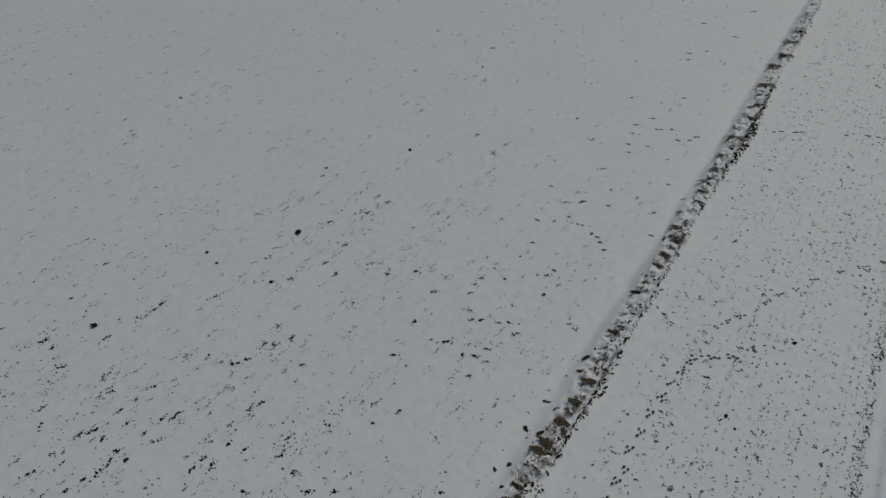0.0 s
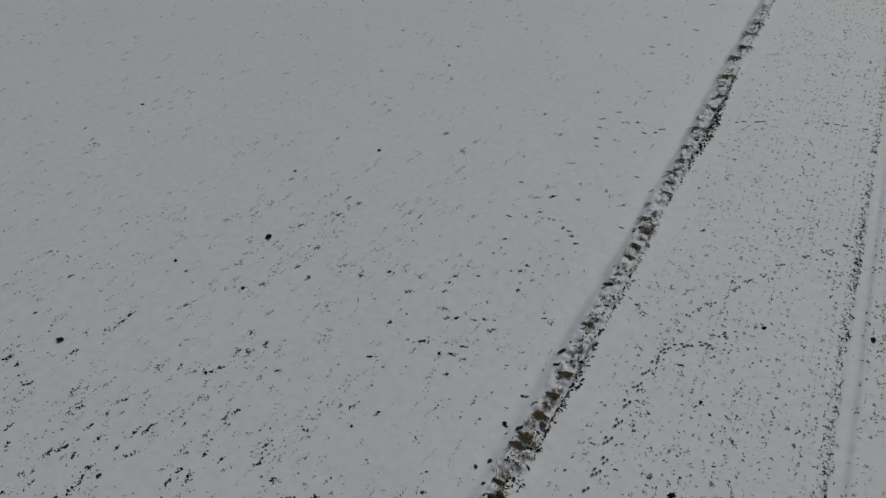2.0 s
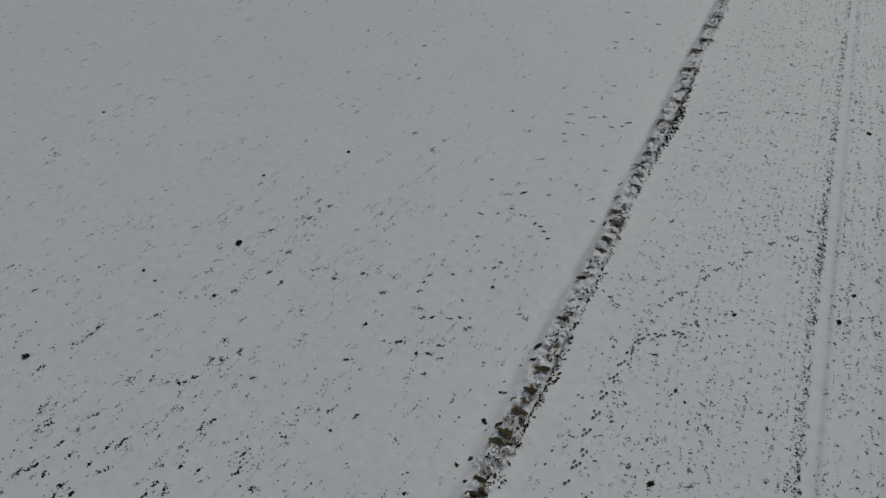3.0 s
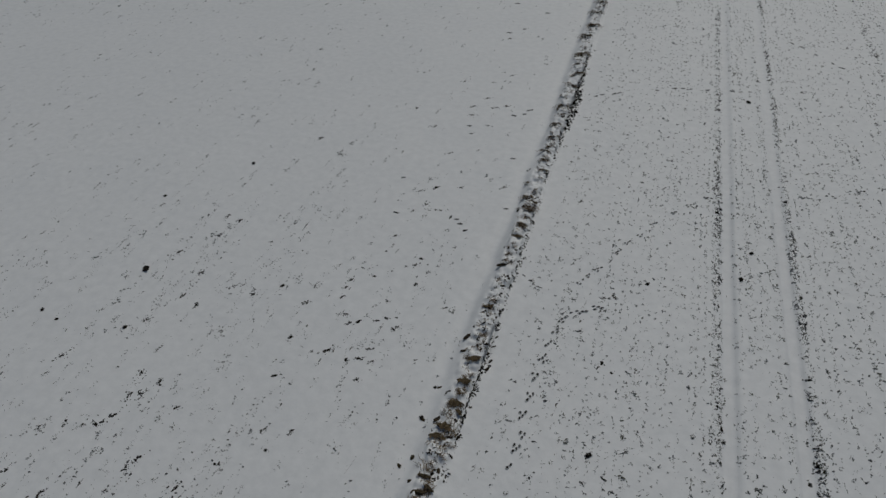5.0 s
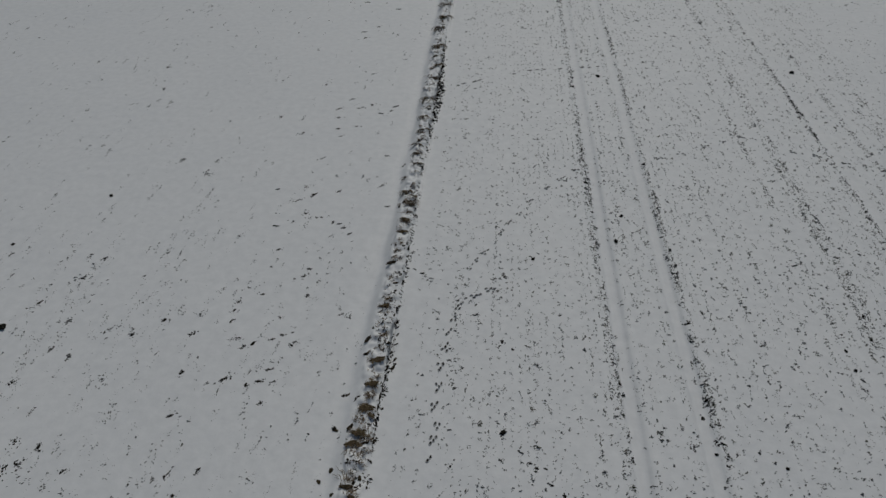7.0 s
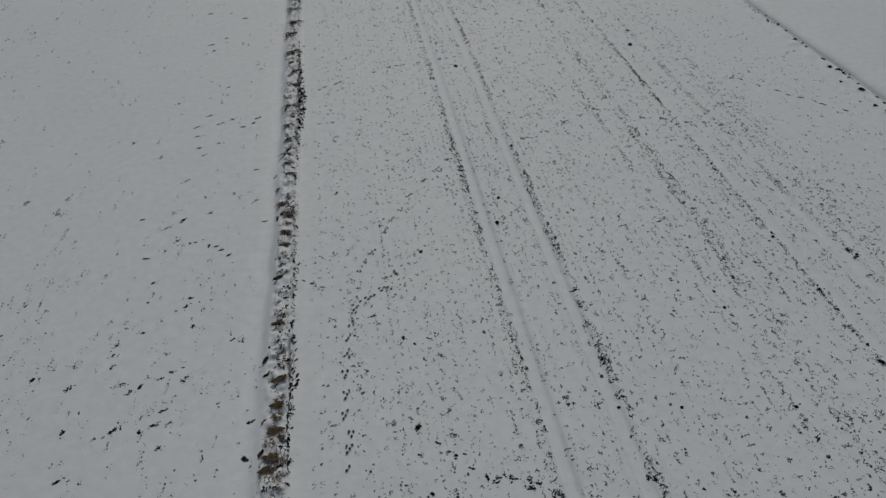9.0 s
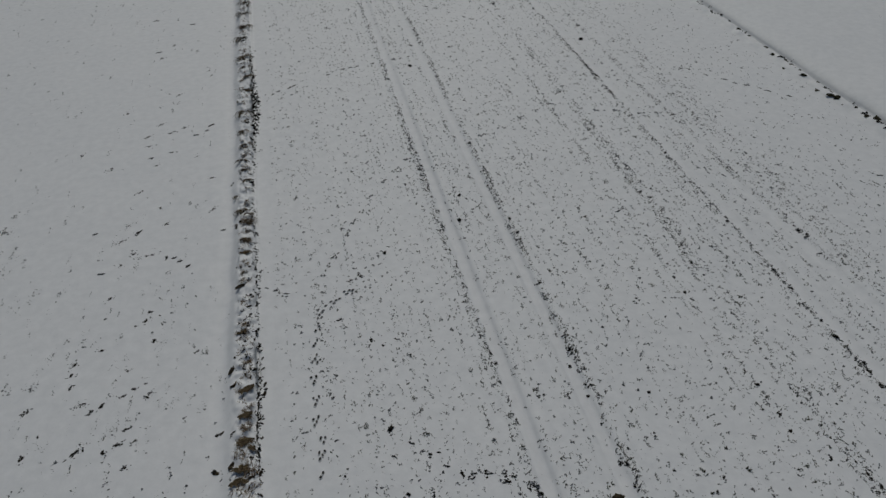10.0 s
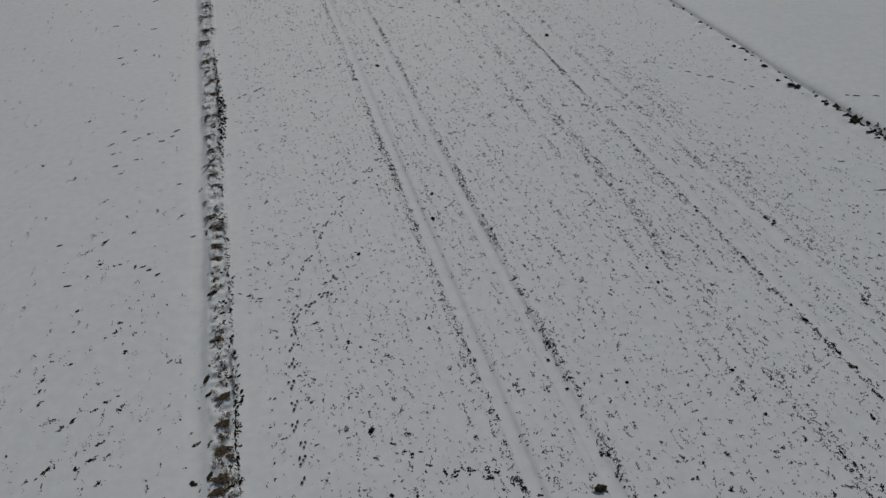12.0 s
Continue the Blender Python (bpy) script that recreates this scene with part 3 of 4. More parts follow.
CRUMBS_SMOOTH_FIELD_b = [
    (-11.56, 10.77, 0.21), (-5.77, 14.64, 0.27), (-6.54, 17.93, 0.3), (-9.43, 12.39, 0.17), (-8.42, 11.88, 0.24), (-5.36, 11.83, 0.24), (-7.05, 11.86, 0.26), (-8.14, 10.52, 0.19),
    (-12.79, 14, 0.34), (-13.6, 12.75, 0.24), (-5.89, 17.73, 0.25), (-7, 18.68, 0.31), (-7.48, 13.3, 0.24), (-7.17, 33.72, 0.28), (-6.69, 35.33, 0.23), (-6.52, 26.67, 0.28),
    (-6.92, 25.73, 0.28), (-5.95, 25.85, 0.35), (-5.45, 26.15, 0.27), (-5.94, 29.41, 0.25), (-8.06, 27.99, 0.21), (-16.45, 29.17, 0.26), (-9.35, 24.75, 0.21), (-4.17, 21.94, 0.17),
    (-4.01, 19.87, 0.25), (-11.04, 20.08, 0.42), (-12.38, 20.92, 0.34), (-6.8, 24.9, 0.19),
]
STREAKS_a = [
    (2.46, 7.71, 0.14), (2.86, 7.61, 0.16), (3.17, 7.55, 0.13), (3.36, 7.43, 0.16), (2.39, 7.59, 0.16), (3.18, 7.32, 0.21), (3.76, 7.09, 0.16),
    (3.83, 6.9, 0.14), (4.17, 6.64, 0.18), (1.89, 8.04, 0.14), (1.78, 8.45, 0.13), (1.17, 8.85, 0.15), (1.4, 8.57, 0.13), (0.69, 8.57, 0.12),
    (-0.19, 13.41, 0.17), (1.41, 12.29, 0.13), (15.94, 13.74, 0.2), (15.85, 12.89, 0.2), (21.09, 14.32, 0.46), (21.11, 16.36, 0.21), (-1.64, 14.89, 0.14),
    (-1.97, 15.09, 0.16), (-2.22, 15.26, 0.15), (-6.6, 23.93, 0.2), (-6.34, 23.32, 0.17), (-6.46, 19.04, 0.3), (-6.08, 42.75, 0.32), (-8, 39.13, 0.3),
    (-5.93, 38.12, 0.29), (-7.39, 34.53, 0.27), (-3.67, 18.55, 0.17), (-7.41, 17.09, 0.21), (-5.2, 17.38, 0.18),
]
STREAKS_b = [
    (-5, 17.16, 0.18), (-4.69, 16.88, 0.18), (-5.41, 17.39, 0.18), (-4.33, 26.12, 0.26), (-4.54, 25.65, 0.21), (-4.94, 25.39, 0.21), (-7.95, 19.29, 0.18),
]
FAR_RIDGE_CLODS = [
    (24.0, 32.46, 0.26), (24.0, 31.62, 0.19), (23.91, 30.57, 0.31), (23.92, 29.54, 0.27), (23.86, 28.81, 0.23), (23.83, 27.94, 0.34), (23.62, 27.0, 0.31), (23.24, 25.51, 0.21),
    (23.71, 25.65, 0.21), (23.74, 25.01, 0.21), (23.53, 24.46, 0.36), (23.77, 23.67, 0.25), (23.26, 23.05, 0.25), (23.45, 22.33, 0.4), (23.6, 22.1, 0.42), (23.41, 21.5, 0.14),
    (23.65, 20.24, 0.29), (23.82, 19.92, 0.44), (23.84, 19.12, 0.3), (23.77, 18.67, 0.51), (24.1, 18.33, 0.29), (23.63, 17.73, 0.25), (24.05, 17.49, 0.2), (23.78, 18.27, 0.25),
    (23.92, 17.0, 0.45), (24.0, 16.4, 0.3), (23.85, 15.6, 0.42), (24.0, 14.7, 0.3), (23.9, 13.8, 0.36),
]
HOOVES_NEAR = [
    (-1.04, 11.38), (-1.05, 10.72), (-1.07, 10.01), (-0.98, 9.4), (-1.02, 9.02), (-1.02, 8.48), (-0.96, 11.99),
    (-0.88, 12.66), (-0.84, 13.25), (-0.67, 13.71), (-0.59, 14), (-0.22, 14.26), (0.25, 14.58),
]
HOOVES_MIDDLE = [
    (-0.37, 15.55), (-0.24, 15.93), (0.05, 16.34), (0.55, 17.41), (0.84, 17.97), (1.21, 18.61), (1.6, 19.35),
    (2.28, 20.25), (2.84, 20.89), (3.38, 21.57), (6.82, 22.68), (7.73, 23.16), (8.9, 23.8), (9.76, 24.26),
    (10.6, 24.68), (12.44, 23.65), (13.3, 23.41), (14.21, 22.98), (14.95, 22.77), (14.65, 18.25), (15.18, 17.68),
]

LUMPS = [broken_lump_mesh("soil_clod", SOIL, i + 1, 6 + i % 3, 0.46) for i in range(6)]
BITS = [lump_mesh("crumb", SINGLE_CRUMB, i + 20, 1, 0.6, 0.7) for i in range(8)]
BROWN_LUMP = broken_lump_mesh("soil_clod", TURF_EARTH, 9, 7, 0.4)
BLACK_BITS = [lump_mesh("crumb", SOIL, i + 30, 1, 0.6, 0.7) for i in range(5)]
SCRAPES = [streak_mesh("soil_scrape", SOIL, i + 3) for i in range(5)]
CLUMPS = [broken_lump_mesh("bank_clod", BANK_SOIL, i + 60, 6 + i % 3, 0.42) for i in range(5)]


def soil_clod(x, y, size):
    ob = new("soil_clod", rnd.choice(LUMPS) if size < 0.31 else BROWN_LUMP)
    ob.matrix_basis = pose(x, y, ground_height(x, y) - 0.01, 0, 0, rnd.uniform(0, 360)) @ Matrix.Diagonal((size * 1.0, size * 0.85, size * 0.9, 1)) @ Matrix.Scale(1.1 if size < 0.2 else 1.15, 4)
    words = "large brown clod of sod lying beside the wheel track" if size > 0.31 else "large black clod of wet soil lying on the snow" if size > 0.2 else "small dark clod of wet soil lying on the snow"
    return tagged(ob, words, "clod", "soil clods on the snow")


def soil_crumbs(x, y, size, group):
    ob = new("soil_crumbs")
    ob.matrix_basis = pose(x, y, ground_height(x, y))
    tagged(ob, "loose cluster of dark soil crumbs showing through the snow", "crumbs", group)
    along = rnd.gauss(0.55 if -8.5 < x < -3 else 1.4, 0.35)
    for i in range(9 + int(size * 52)):
        px, py = rnd.gauss(0, 0.5) * size, rnd.gauss(0, 0.22) * size
        px, py = px * math.cos(along) - py * math.sin(along), px * math.sin(along) + py * math.cos(along)
        s = 0.015 + 0.036 * rnd.random() ** 1.9
        core = i < 4 + size * 22  # the densest part, where the soil lies bare
        if core:
            px, py, s = px * 0.42, py * 0.5, s * 1.35
        dz = ground_height(x + px, y + py) - ob.matrix_basis.translation.z
        part("crumb", rnd.choice(BLACK_BITS if core else BITS), ob, pose(px, py, dz - 0.004, 0, 0, rnd.uniform(0, 360)) @ Matrix.Diagonal((s * rnd.uniform(1.0, 2.2), s, s * 0.8, 1)))
    return ob


def soil_scrape(x, y, size, turn=None, words="narrow ragged scrape of dark soil lying along the snow", group="soil scrapes on the snow"):
    ob = new("soil_scrape")
    ob.matrix_basis = pose(x, y, ground_height(x, y), 0, 0, turn if turn is not None else rnd.gauss(-12, 16) if x > -3 else rnd.gauss(20, 22))
    tagged(ob, words, "scrape", group)
    part("streak", rnd.choice(SCRAPES), ob, Matrix.Diagonal((size * rnd.uniform(0.7, 1.1), min(size, 0.2) * rnd.choice((-0.8, 0.8)), min(size, 0.2), 1)))
    for _ in range(rnd.randrange(3, 7)):
        s = min(size, 0.2) * rnd.uniform(0.18, 0.38)
        part("crumb", rnd.choice(BITS), ob, pose(rnd.uniform(-0.6, 0.6) * size, rnd.gauss(0, 0.13) * min(size, 0.25), 0, 0, 0, rnd.uniform(-35, 35)) @ Matrix.Diagonal((s * rnd.uniform(1, 2.0), s * 0.8, s * 0.7, 1)))
    return ob


for row in CLODS:
    soil_clod(*row)
for row in CRUMBS_EAST:
    soil_crumbs(*row, "soil crumbs in the drilled strip")
for row in CRUMBS_WEST + CRUMBS_FAR_WEST_a + CRUMBS_FAR_WEST_b + CRUMBS_SMOOTH_FIELD_a + CRUMBS_SMOOTH_FIELD_b:
    soil_crumbs(*row, "soil crumbs in the smooth field")
for row in STREAKS_a + STREAKS_b:
    soil_scrape(*row)


def dashes(a, b, step, size, gap):
    """Drag marks left by running hooves on the way from a to b."""
    a, b = Vector(a), Vector(b)
    turn, s = math.degrees(math.atan2(b.y - a.y, b.x - a.x)), 0.0
    while s < (b - a).length:
        p = a + (b - a).normalized() * s
        soil_scrape(p.x + rnd.gauss(0, 0.05), p.y + rnd.gauss(0, 0.05), size * rnd.uniform(0.7, 1.1), turn + rnd.gauss(0, 9), "faint drag mark of a running hoof in the snow", "drag marks across the strip")
        s += step if rnd.random() < 0.7 else gap


dashes((-1.7, 28.4), (-0.4, 29.3), 0.38, 0.25, 0.5)
dashes((1.0, 29.9), (2.8, 30.7), 0.42, 0.22, 0.8)
dashes((3.3, 30.7), (6.2, 31.3), 0.5, 0.2, 1.0)
dashes((7.6, 38.0), (9.9, 35.3), 0.6, 0.22, 1.1)
dashes((18.2, 26.8), (21.7, 22.9), 0.5, 0.22, 0.9)
dashes((24.6, 20.35), (26.1, 19.5), 0.5, 0.26, 0.7)
for y, size in ((9.35, 0.2), (9.75, 0.3), (10.1, 0.28), (10.45, 0.34), (10.75, 0.36), (11.1, 0.26), (12.3, 0.2), (12.85, 0.3), (13.3, 0.22), (14.6, 0.2), (15.5, 0.22), (16.2, 0.2),
                (24.9, 0.5), (25.9, 0.55), (26.7, 0.5), (27.4, 0.6), (28.2, 0.55), (29.0, 0.6), (29.9, 0.5), (31.0, 0.6), (32.2, 0.5), (34.0, 0.4)):
    soil_scrape(ridge_x(y, 1.03), y, size, 90 + rnd.gauss(0, 9), "dark crack of bare soil along the edge of the ridge", "bare soil along the ridge")
for y, size in ((20.1, 0.5), (19.4, 0.7), (18.4, 0.8), (17.6, 0.6), (16.5, 0.7)):
    soil_scrape(23.87, y, size, 90 + rnd.gauss(0, 8), "dark edge of bare soil along the far bank", "bare soil along the far bank")
for k, (x, y, size) in enumerate(FAR_RIDGE_CLODS):
    ob = new("bank_clod", CLUMPS[k % 5])
    ob.matrix_basis = pose(x, y, ground_height(x, y) - 0.03, 0, 0, k * 67) @ Matrix.Diagonal((size * 1.05, size * 1.15, size * 0.8, 1))
    tagged(ob, "snow-dusted dark clod of earth on the far bank", "clod", "clods on the far bank")

# ---------------------------------------------------------------- hoof prints


def print_mesh():
    """A pressed print: a low snow rim round a sunken oval of dark earth."""
    bm = bmesh.new()
    rings = []
    for r, z in ((1.5, -0.01), (1.2, 0.016), (0.95, 0.012), (0.7, 0.003)):
        rings.append([bm.verts.new((0.032 * r * math.cos(a), 0.055 * r * math.sin(a) * (1.15 if math.sin(a) > 0 else 0.9), z)) for a in np.arange(12) * math.pi / 6])
    for a, b in zip(rings, rings[1:]):
        for i in range(12):
            bm.faces.new((a[i], a[(i + 1) % 12], b[(i + 1) % 12], b[i]))
    rim = finish("rim", bm, PRINT_RIM, True)
    bm = bmesh.new()
    ring = [bm.verts.new((0.031 * math.cos(a), 0.053 * math.sin(a) * (1.15 if math.sin(a) > 0 else 0.9), 0.012)) for a in np.arange(12) * math.pi / 6]
    mid = [bm.verts.new((0.012 * math.cos(a), 0.022 * math.sin(a), 0.004)) for a in np.arange(12) * math.pi / 6]
    for i in range(12):
        bm.faces.new((ring[i], ring[(i + 1) % 12], mid[(i + 1) % 12], mid[i]))
    bm.faces.new(mid)
    return rim, finish("sole", bm, PRINT_EARTH, True)


RIM, SOLE = print_mesh()


def hoof_track(x, y, turn, size=1.0):
    ob = new("hoof_track")
    ob.matrix_basis = pose(x, y, ground_height(x, y), 0, 0, turn)
    tagged(ob, "group of hoof prints pressed through the snow to earth", "hoof prints", "hoof prints crossing the drilled strip")
    for k, (px, py) in enumerate(((-0.065, -0.10), (0.06, -0.09), (-0.005, 0.03), (0.03, 0.14))):
        if k and rnd.random() < 0.12:  # snow has closed this one
            continue
        px, py = (px + rnd.gauss(0, 0.014)) * (1.0 if size == 1.0 else 0.7), py * rnd.uniform(0.8, 1.15) + rnd.gauss(0, 0.018)
        w = ob.matrix_basis @ Vector((px, py, 0))
        one = part("hoof_print", RIM, ob, pose(px, py, ground_height(w.x, w.y) - ob.matrix_basis.translation.z + 0.006, 0, 0, rnd.uniform(-20, 20)) @ Matrix.Diagonal((size * rnd.uniform(0.72, 1.1), size * rnd.uniform(0.75, 1.15), 1, 1)))
        part("sole", SOLE, one, label="dark wet earth at the bottom of the print")


def trail(points, size=1.0):
    for i, (x, y) in enumerate(points):
        a, b = points[max(i - 1, 0)], points[min(i + 1, len(points) - 1)]
        hoof_track(x + rnd.gauss(0, 0.025), y + rnd.gauss(0, 0.02), math.degrees(math.atan2(b[1] - a[1], b[0] - a[0])) - 90, size)


trail(HOOVES_NEAR)
trail(HOOVES_MIDDLE, 0.7)

# ---------------------------------------------------------------- countless crumbs and leaf tips
rng = np.random.default_rng(11)
BANDS = [(-1.92, 0.08, 1.0), (-1.15, 0.08, 1.8), (-0.70, 0.08, 1.3), (0.1, 0.2, 0.5), (3.74, 0.09, 9.5), (5.52, 0.10, 2.6), (6.17, 0.09, 9.5), (8.9, 0.12, 1.3),
         (10.3, 0.08, 1.5), (10.52, 0.07, 5.5), (11.45, 0.10, 5.5), (11.7, 0.12, 6.0), (13.77, 0.10, 9.5), (15.95, 0.12, 7.5), (17.0, 0.2, 1.0),
         (8.1, 0.1, 2.0), (12.6, 0.1, 1.6), (13.3, 0.1, 1.2), (16.5, 0.25, 2.0)]


def density_east(x, y):
    row = np.floor(x / 0.22)
    off = x - (row + 0.5) * 0.22 - 0.05 * (lattice(row, row * 0, 25) - 0.5) - 0.03 * value_noise(row * 3.7, y / 4, 26)
    strong = (0.25 + 1.6 * lattice(row, row * 0, 27) ** 1.5) * (1 + 1.1 * value_noise(row * 5.1, y / 2.2, 28))
    d = 0.13 + 3.9 * (1 - 0.4 * smooth(6.4, 7.5, x)) * strong * np.exp(-(off / 0.04) ** 2) + 0.4 * value_noise(x / 2.5, y / 3.2, 22)
    d = d * (1 - 0.5 * smooth(14, 28, y))
    for c, w, k in BANDS:
        d = d + k * np.exp(-((x - c - (wheel_drift(y, c) if c < 16.5 else 0)) / w) ** 2) * (0.8 + 1.2 * value_noise(x / 0.5 + c, y / 0.8, 23)) * (1 - 0.65 * smooth(23, 36, y))
    for c in TRAMLINES[:2]:
        d = d * smooth(0.13, 0.24, np.abs(x - c + 0.05 * value_noise(y * 0 + c, y / 5, 8)))
    for c in TRAMLINES[2:]:
        d = d * (0.3 + 0.7 * smooth(0.10, 0.25, np.abs(x - c - wheel_drift(y, c))))
    d = d * (0.25 + 0.75 * smooth(-2.4, -1.0, x)) * (1 - 0.8 * smooth(16.5, 20.0, x))
    patch = 0.62 + 1.1 * (0.5 + value_noise(x / 0.7, y / 0.9, 24)) ** 2
    return d * patch


def density_west(x, y):
    rows = 0.3 + 1.5 * (0.5 + value_noise(x / 0.34 - y * 0.02, y / 14, 31)) ** 2
    patch = 0.45 + 0.9 * (0.5 + value_noise(x / 2.2, y / 3.4, 32)) ** 2 + 1.0 * (0.5 + value_noise(x / 0.8, y / 1.1, 33)) ** 2
    near = smooth(-3.5, -5.5, x) * 0.75 + 0.25
    calm = 1 - 0.15 * np.exp(-((((x + 8.5) / 6.0) ** 2 + ((y - 27) / 13.0) ** 2) ** 2))
    return rows * patch * near * calm * (1 + 0.8 * smooth(16, 5, y)) * (1 - 0.4 * smooth(14, 26, y)) * (1 - 0.68 * smooth(14, 25, np.hypot(x, y)))


def scatter(count, x0, x1, y0, y1, density, most):
    x, y = rng.uniform(x0, x1, count), rng.uniform(y0, y1, count)
    keep = rng.uniform(0, most, count) < density(x, y)
    return x[keep], y[keep]


def grow(x, y, small, large, fewest, most, spread, long=1.1, fine=4):
    """Each centre becomes a loose patch of spots, stretched a little along the drill rows, and each spot a heap of fine bits."""
    n = (fewest + (most + 1 - fewest) * rng.random(len(x)) ** 1.3).astype(int)
    wide = np.repeat(spread * rng.uniform(0.5, 1.3, len(x)), n)
    cx, cy = np.repeat(x, n) + rng.normal(0, 0.5, n.sum()) * wide, np.repeat(y, n) + rng.normal(0, long, n.sum()) * wide
    size = np.repeat(rng.uniform(0.75, 1.3, len(x)), n) * (small + (large - small) * rng.random(n.sum()) ** 2.2)
    k = 1 + (fine * rng.random(len(cx)) ** 0.8 * np.clip(size / large, 0.4, 1) ** 0.5).astype(int)
    lean = np.repeat(rng.normal(0.4, 0.7, len(cx)), k)
    far, off = rng.normal(0, 0.45, k.sum()) * np.repeat(size, k), rng.normal(0, 0.28, k.sum()) * np.repeat(size, k)
    far, off = np.where(np.repeat(k, k) > 1, far, 0), np.where(np.repeat(k, k) > 1, off, 0)
    return (np.repeat(cx, k) + far * np.cos(lean) - off * np.sin(lean), np.repeat(cy, k) + far * np.sin(lean) + off * np.cos(lean),
            np.repeat(size, k) * rng.uniform(0.45, 1.05, k.sum()), lean + rng.normal(0, 0.6, k.sum()))


def crumbs_mesh(name, cx, cy, size, way, mat):
    m = len(cx)
    a = np.linspace(0, 2 * np.pi, 5, endpoint=False)[None, :] + rng.uniform(-0.4, 0.4, (m, 5))
    rad = size[:, None] * 0.5 * rng.uniform(0.6, 1.3, (m, 5))
    lx, ly = rad * np.cos(a) * rng.uniform(1.0, 2.1, (m, 1)), rad * np.sin(a) * 0.8
    c, s = np.cos(way)[:, None], np.sin(way)[:, None]
    px, py = cx[:, None] + lx * c - ly * s, cy[:, None] + lx * s + ly * c
    base = height(cx, cy)
    ring = np.stack([px, py, np.repeat((base - 0.012)[:, None], 5, 1)], -1)
    tip = np.stack([cx + size * rng.uniform(-0.25, 0.25, m), cy + size * rng.uniform(-0.25, 0.25, m), base + size * rng.uniform(0.3, 0.75, m)], -1)
    co = np.concatenate([ring, tip[:, None, :]], 1).reshape(-1, 3)
    o = (np.arange(m) * 6)[:, None]
    faces = [o + np.array([[i, (i + 1) % 5, 5]]) for i in range(5)]
    return raw_mesh(name, co, np.stack(faces, 1).reshape(-1, 3), mat)


def leaves_mesh(name, cx, cy, size, way, mat):
    m = len(cx)
    d = np.stack([np.cos(way), np.sin(way)], 1)
    s = np.stack([-d[:, 1], d[:, 0]], 1) * (size * rng.uniform(0.10, 0.2, m))[:, None]
    z = height(cx, cy)
    c = np.stack([cx, cy], 1)
    lift = size * rng.uniform(0.12, 0.4, m)
    l = (size * rng.uniform(0.9, 1.7, m))[:, None]
    pts = [np.c_[c - s, z - 0.01], np.c_[c + s, z - 0.01], np.c_[c + d * l * 0.5 + s, z + lift], np.c_[c + d * l * 0.5 - s, z + lift], np.c_[c + d * l, z + lift * 0.2]]
    co = np.stack(pts, 1).reshape(-1, 3)
    o = (np.arange(m) * 5)[:, None]
    faces = np.stack([o + np.array([[0, 1, 2]]), o + np.array([[0, 2, 3]]), o + np.array([[3, 2, 4]])], 1).reshape(-1, 3)
    return raw_mesh(name, co, faces, mat)


ex, ey = scatter(370000, -2.4, 23.6, -8, 50, density_east, 10.0)
wx, wy = scatter(78000, -55, -3.3, -8, 50, density_west, 4.0)
fx0, fy0 = scatter(2600, 26, 44, 8, 45, lambda x, y: 0.03 + 0 * x, 3.0)
keep = rng.random(len(ex)) < np.interp(ex, [-2.4, 3.2, 3.9, 6.5, 8.0, 16, 23], [0.25, 0.3, 0.7, 0.7, 0.6, 0.8, 0.5])
ex, ey = ex[keep], ey[keep]
half = rng.random(len(ex)) < 0.6


def drill_rows():
    """Where seedlings stand: rows a hand's length apart, with uneven gaps along each row."""
    xs, ys = [], []
    for i, x in enumerate(np.arange(-1.9, 23.2, 0.205)):
        y = -8 + np.cumsum(rng.gamma(1.6, 0.07, 680))
        y = y[y < 50]
        strength = 0.35 + 0.65 * rng.random()
        ok = rng.random(len(y)) < strength * (0.75 + 0.9 * value_noise(x + 0 * y, y / 1.3, 71) + 0.5 * value_noise(x / 2.0 + 0 * y, y / 3.0, 72))
        xs.append(x + rng.normal(0, 0.026, ok.sum()) + 0.05 * value_noise(y[ok] * 0 + i * 3.3, y[ok] / 6, 73))
        ys.append(y[ok])
    x, y = np.concatenate(xs), np.concatenate(ys)
    d = np.interp(x, [-1.9, -0.4, 0.6, 3.8, 6.3, 9, 17, 20, 23], [0.35, 0.8, 1, 1, 0.9, 0.7, 0.7, 0.4, 0.25])
    for c in TRAMLINES:
        d = d * (0.05 + 0.95 * smooth(0.15, 0.26, np.abs(x - c - wheel_drift(y, c))))
    ok = rng.random(len(x)) < d * (1 - 0.5 * smooth(17, 30, y))
    return x[ok], y[ok]


sx, sy = drill_rows()
tagged(new("lone_crumb_scatter", crumbs_mesh("lone_crumb_scatter", *grow(sx, sy, 0.03, 0.058, 1, 2, 0.03, 1.2), CRUMB)),
       "countless single dark crumbs along the drill rows", "soil crumbs", kind="stuff")
tagged(new("soil_crumb_scatter", crumbs_mesh("soil_crumb_scatter", *grow(ex[half], ey[half], 0.020, 0.06, 1, 6, 0.055, 1.6), CRUMB)),
       "countless dark soil crumbs in drill rows through thin snow", "soil crumbs", kind="stuff")
tagged(new("cereal_leaf_scatter", leaves_mesh("cereal_leaf_scatter", *grow(ex[~half], ey[~half], 0.035, 0.08, 1, 5, 0.05), SEEDLING)),
       "countless dark green cereal leaf tips poking through thin snow", "seedlings", kind="stuff")
tagged(new("stubble_scatter", crumbs_mesh("stubble_scatter", *grow(np.r_[wx, fx0], np.r_[wy, fy0], 0.020, 0.062, 2, 13, 0.065, 2.0, 2), STUBBLE)),
       "sparse dark soil crumbs and stubble in smooth snow", "soil crumbs", kind="stuff")

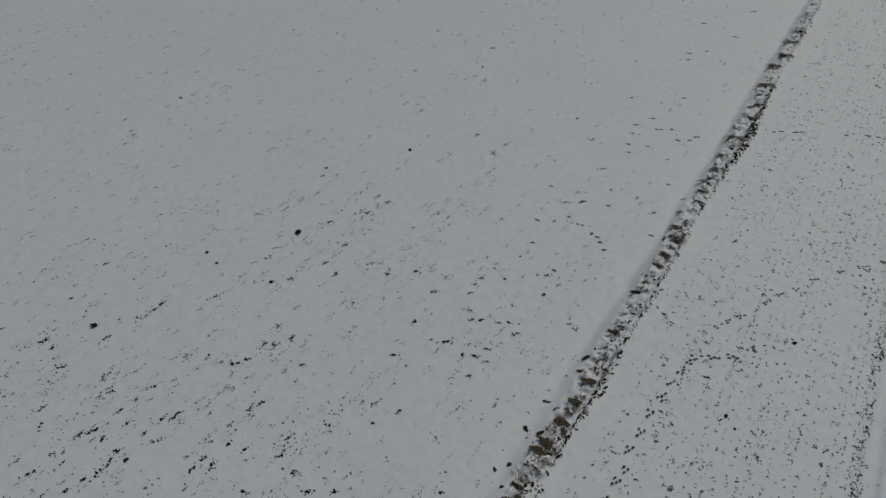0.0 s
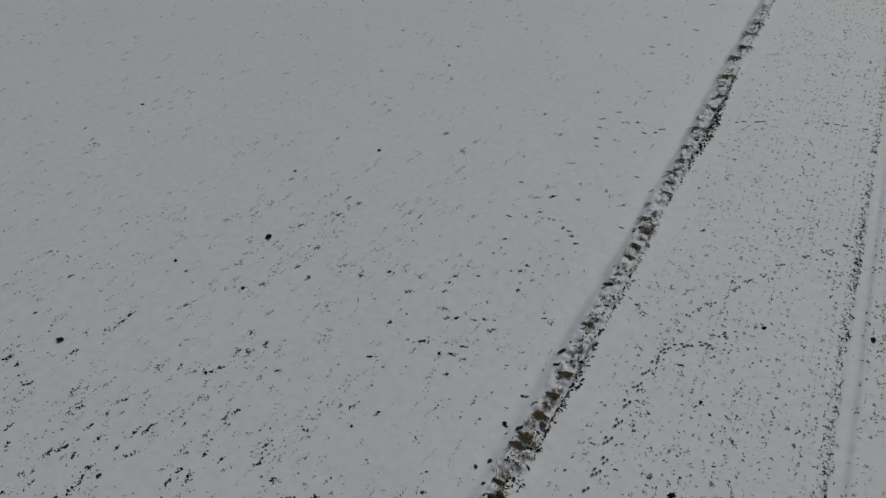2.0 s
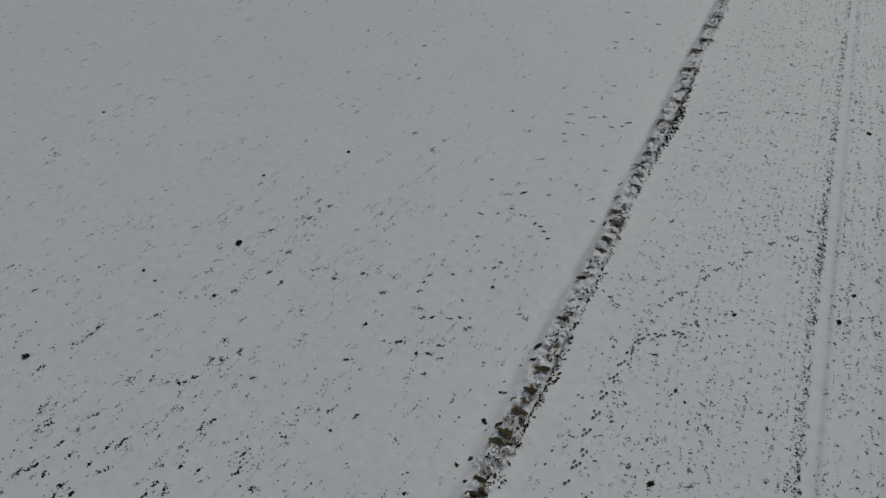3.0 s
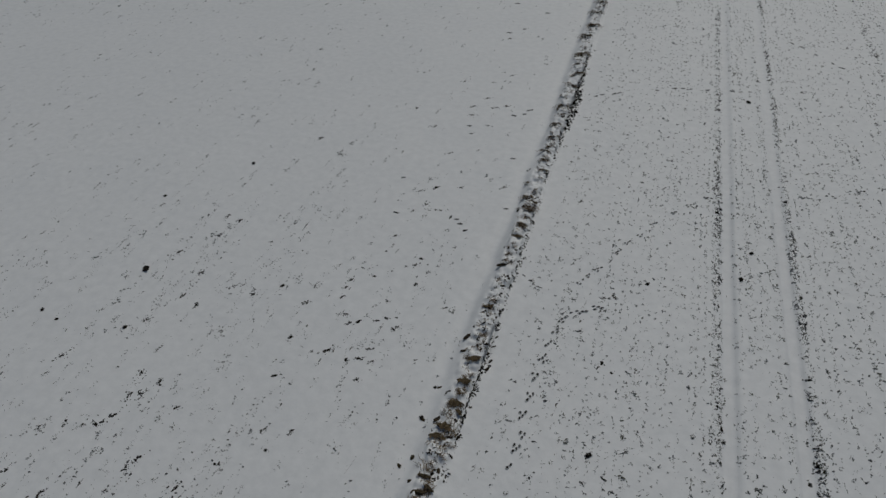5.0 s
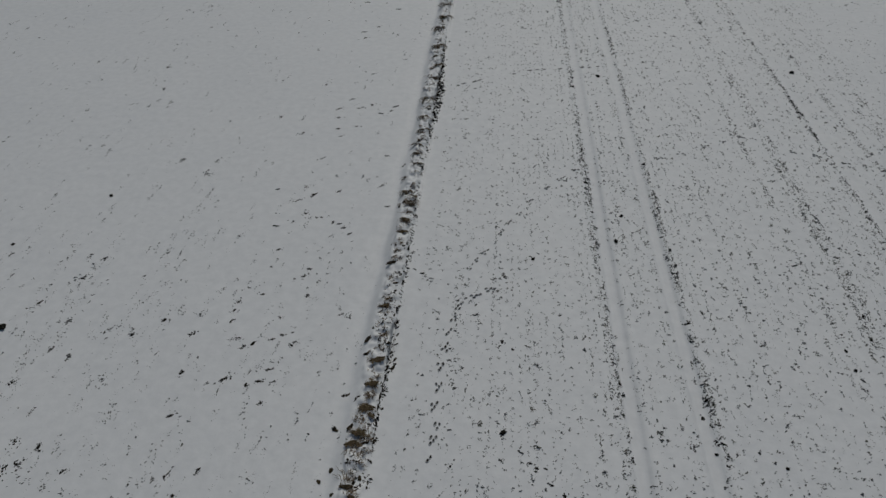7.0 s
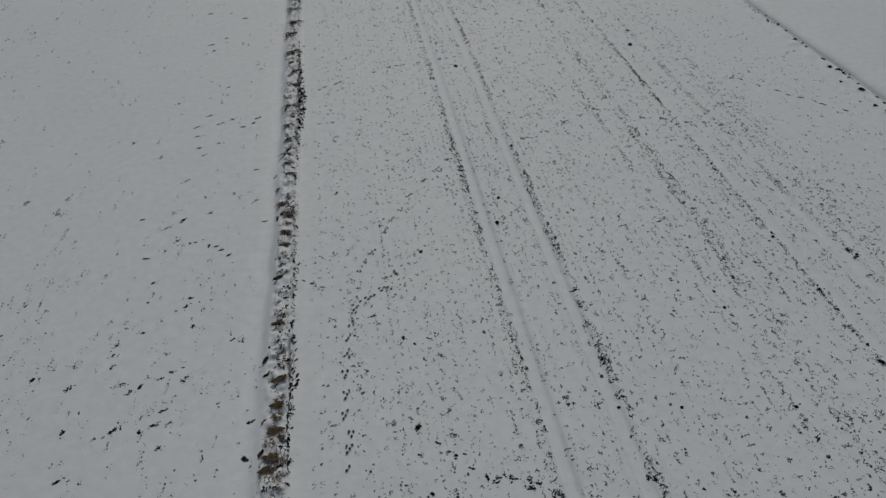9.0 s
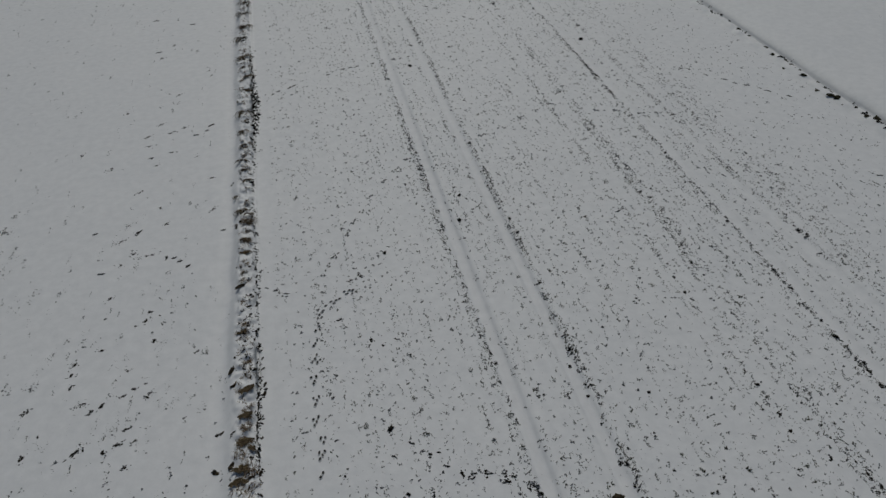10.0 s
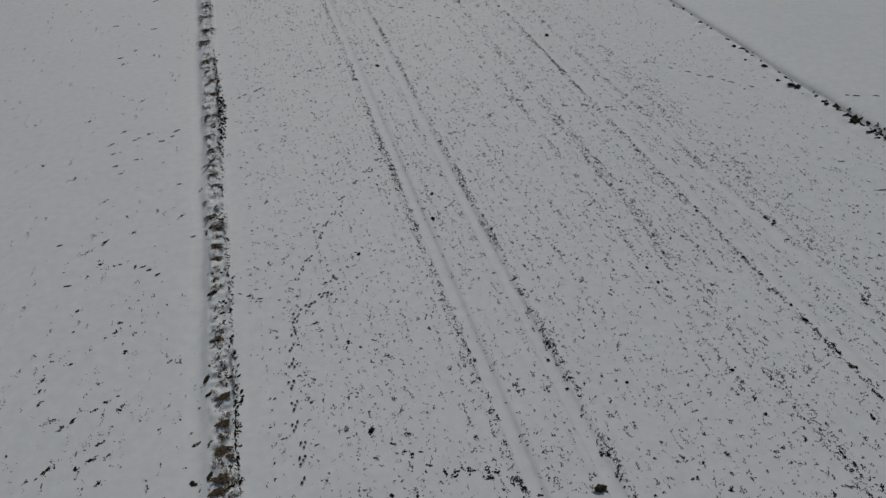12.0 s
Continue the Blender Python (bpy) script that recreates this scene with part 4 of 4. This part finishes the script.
# the crumbling edge of the ridge, and what fell from it on to the drilled strip
fy = rng.uniform(-8, 47, 2000)  # along the near ridge
rough = 0.10 + 0.8 * value_noise(fy * 0, fy / 0.6, 41) + 1.1 * np.exp(-((fy - 27.8) / 3.2) ** 2) + 0.15 * np.exp(-((fy - 11.6) / 1.8) ** 2) + 0.4 * np.exp(-((fy - 16) / 2.0) ** 2)
ok = rng.random(2000) < rough
edge = ridge_right(fy) + 0.02
fx = edge + np.where(rng.random(2000) < 0.55, rng.normal(0, 0.03, 2000), np.abs(rng.normal(0, 0.06 + 0.16 * np.exp(-((fy - 27.8) / 3.0) ** 2), 2000)))
tagged(new("fallen_crumb_scatter", crumbs_mesh("fallen_crumb_scatter", *grow(fx[ok], fy[ok], 0.02, 0.075, 1, 5, 0.045), RIDGE_EARTH)),
       "dark crumbs fallen from the ridge on to the snow", "soil crumbs", kind="stuff")

hy = np.r_[rng.normal(27.6, 2.0, 190), rng.normal(11.9, 0.9, 18)]
hx = ridge_right(hy) + np.where(hy > 20, 0.05 + 0.28 * rng.random(len(hy)) * np.exp(-((hy - 27.3) / 3.2) ** 2), 0.03 + 0.15 * rng.random(len(hy)))
tagged(new("spilled_soil_scatter", crumbs_mesh("spilled_soil_scatter", *grow(hx, hy, 0.05, 0.15, 1, 3, 0.05, fine=1), SOIL)),
       "lumps of black soil spilled from the ridge on to the snow", "soil crumbs", kind="stuff")
by = rng.uniform(-8, 47, 1500)  # broken bits of sod and root lying on the crest
by = by[rng.random(len(by)) < 0.25 + 1.3 * value_noise(by * 0, by / 0.7, 61) + 0.6 * np.exp(-((by - 12.0) / 1.2) ** 2) + 0.5 * np.exp(-((by - 8.4) / 1.3) ** 2) - 0.2 * smooth(17, 23, by)]
bx = ridge_left(by) + (ridge_right(by) - ridge_left(by)) * np.clip(rng.normal(0.70, 0.22, len(by)), 0.15, 1.15)
tagged(new("ridge_fragment_scatter", crumbs_mesh("ridge_fragment_scatter", *grow(bx, by, 0.03, 0.09, 1, 3, 0.07, fine=3), RIDGE_EARTH)),
       "broken bits of dark sod and root on the crest", "soil crumbs", kind="stuff")
gy_ = np.r_[rng.uniform(4, 46, 420), rng.uniform(12, 20.3, 130)]
gy_ = gy_[rng.random(len(gy_)) < 0.3 + 1.6 * value_noise(gy_ * 0, gy_ / 0.8, 44) + 0.3 * smooth(21, 20, gy_)]
gx_ = 23.88 - 0.2 * value_noise(gy_ * 0, gy_ / 6, 13) + rng.normal(0, 0.08, len(gy_)) + smooth(21, 20, gy_) * rng.normal(0.02, 0.13, len(gy_))
tagged(new("bank_crumb_scatter", crumbs_mesh("bank_crumb_scatter", *grow(gx_, gy_, 0.05, 0.16, 1, 4, 0.07), SOIL)),
       "dark crumbs along the crest of the far bank", "soil crumbs", kind="stuff")

ty = rng.uniform(-8, 48, 6000)  # darker bits thrown up beside the wheel tracks
lane = rng.choice([3.77, 3.77, 3.77, 6.18, 6.18, 10.52, 11.5, 11.7, 13.77, 13.77, 13.77, 15.97], len(ty))
strong = 0.30 + 1.3 * value_noise(lane * 7.3, ty / 1.4, 51) + 0.5 * value_noise(lane * 3.1, ty / 0.45, 52)
ok = rng.random(len(ty)) < strong * (1 - 0.35 * smooth(16, 36, ty))
tx = lane + np.where(lane > 15, wheel_drift(ty, 15.97), wheel_drift(ty, 13.77) * (lane > 13)) + rng.normal(0, 0.07, len(ty))
tagged(new("lane_crumb_scatter", crumbs_mesh("lane_crumb_scatter", *grow(tx[ok], ty[ok], 0.022, 0.07, 1, 5, 0.045), SOIL)),
       "dark wet crumbs thrown up beside the wheel tracks", "soil crumbs", kind="stuff")
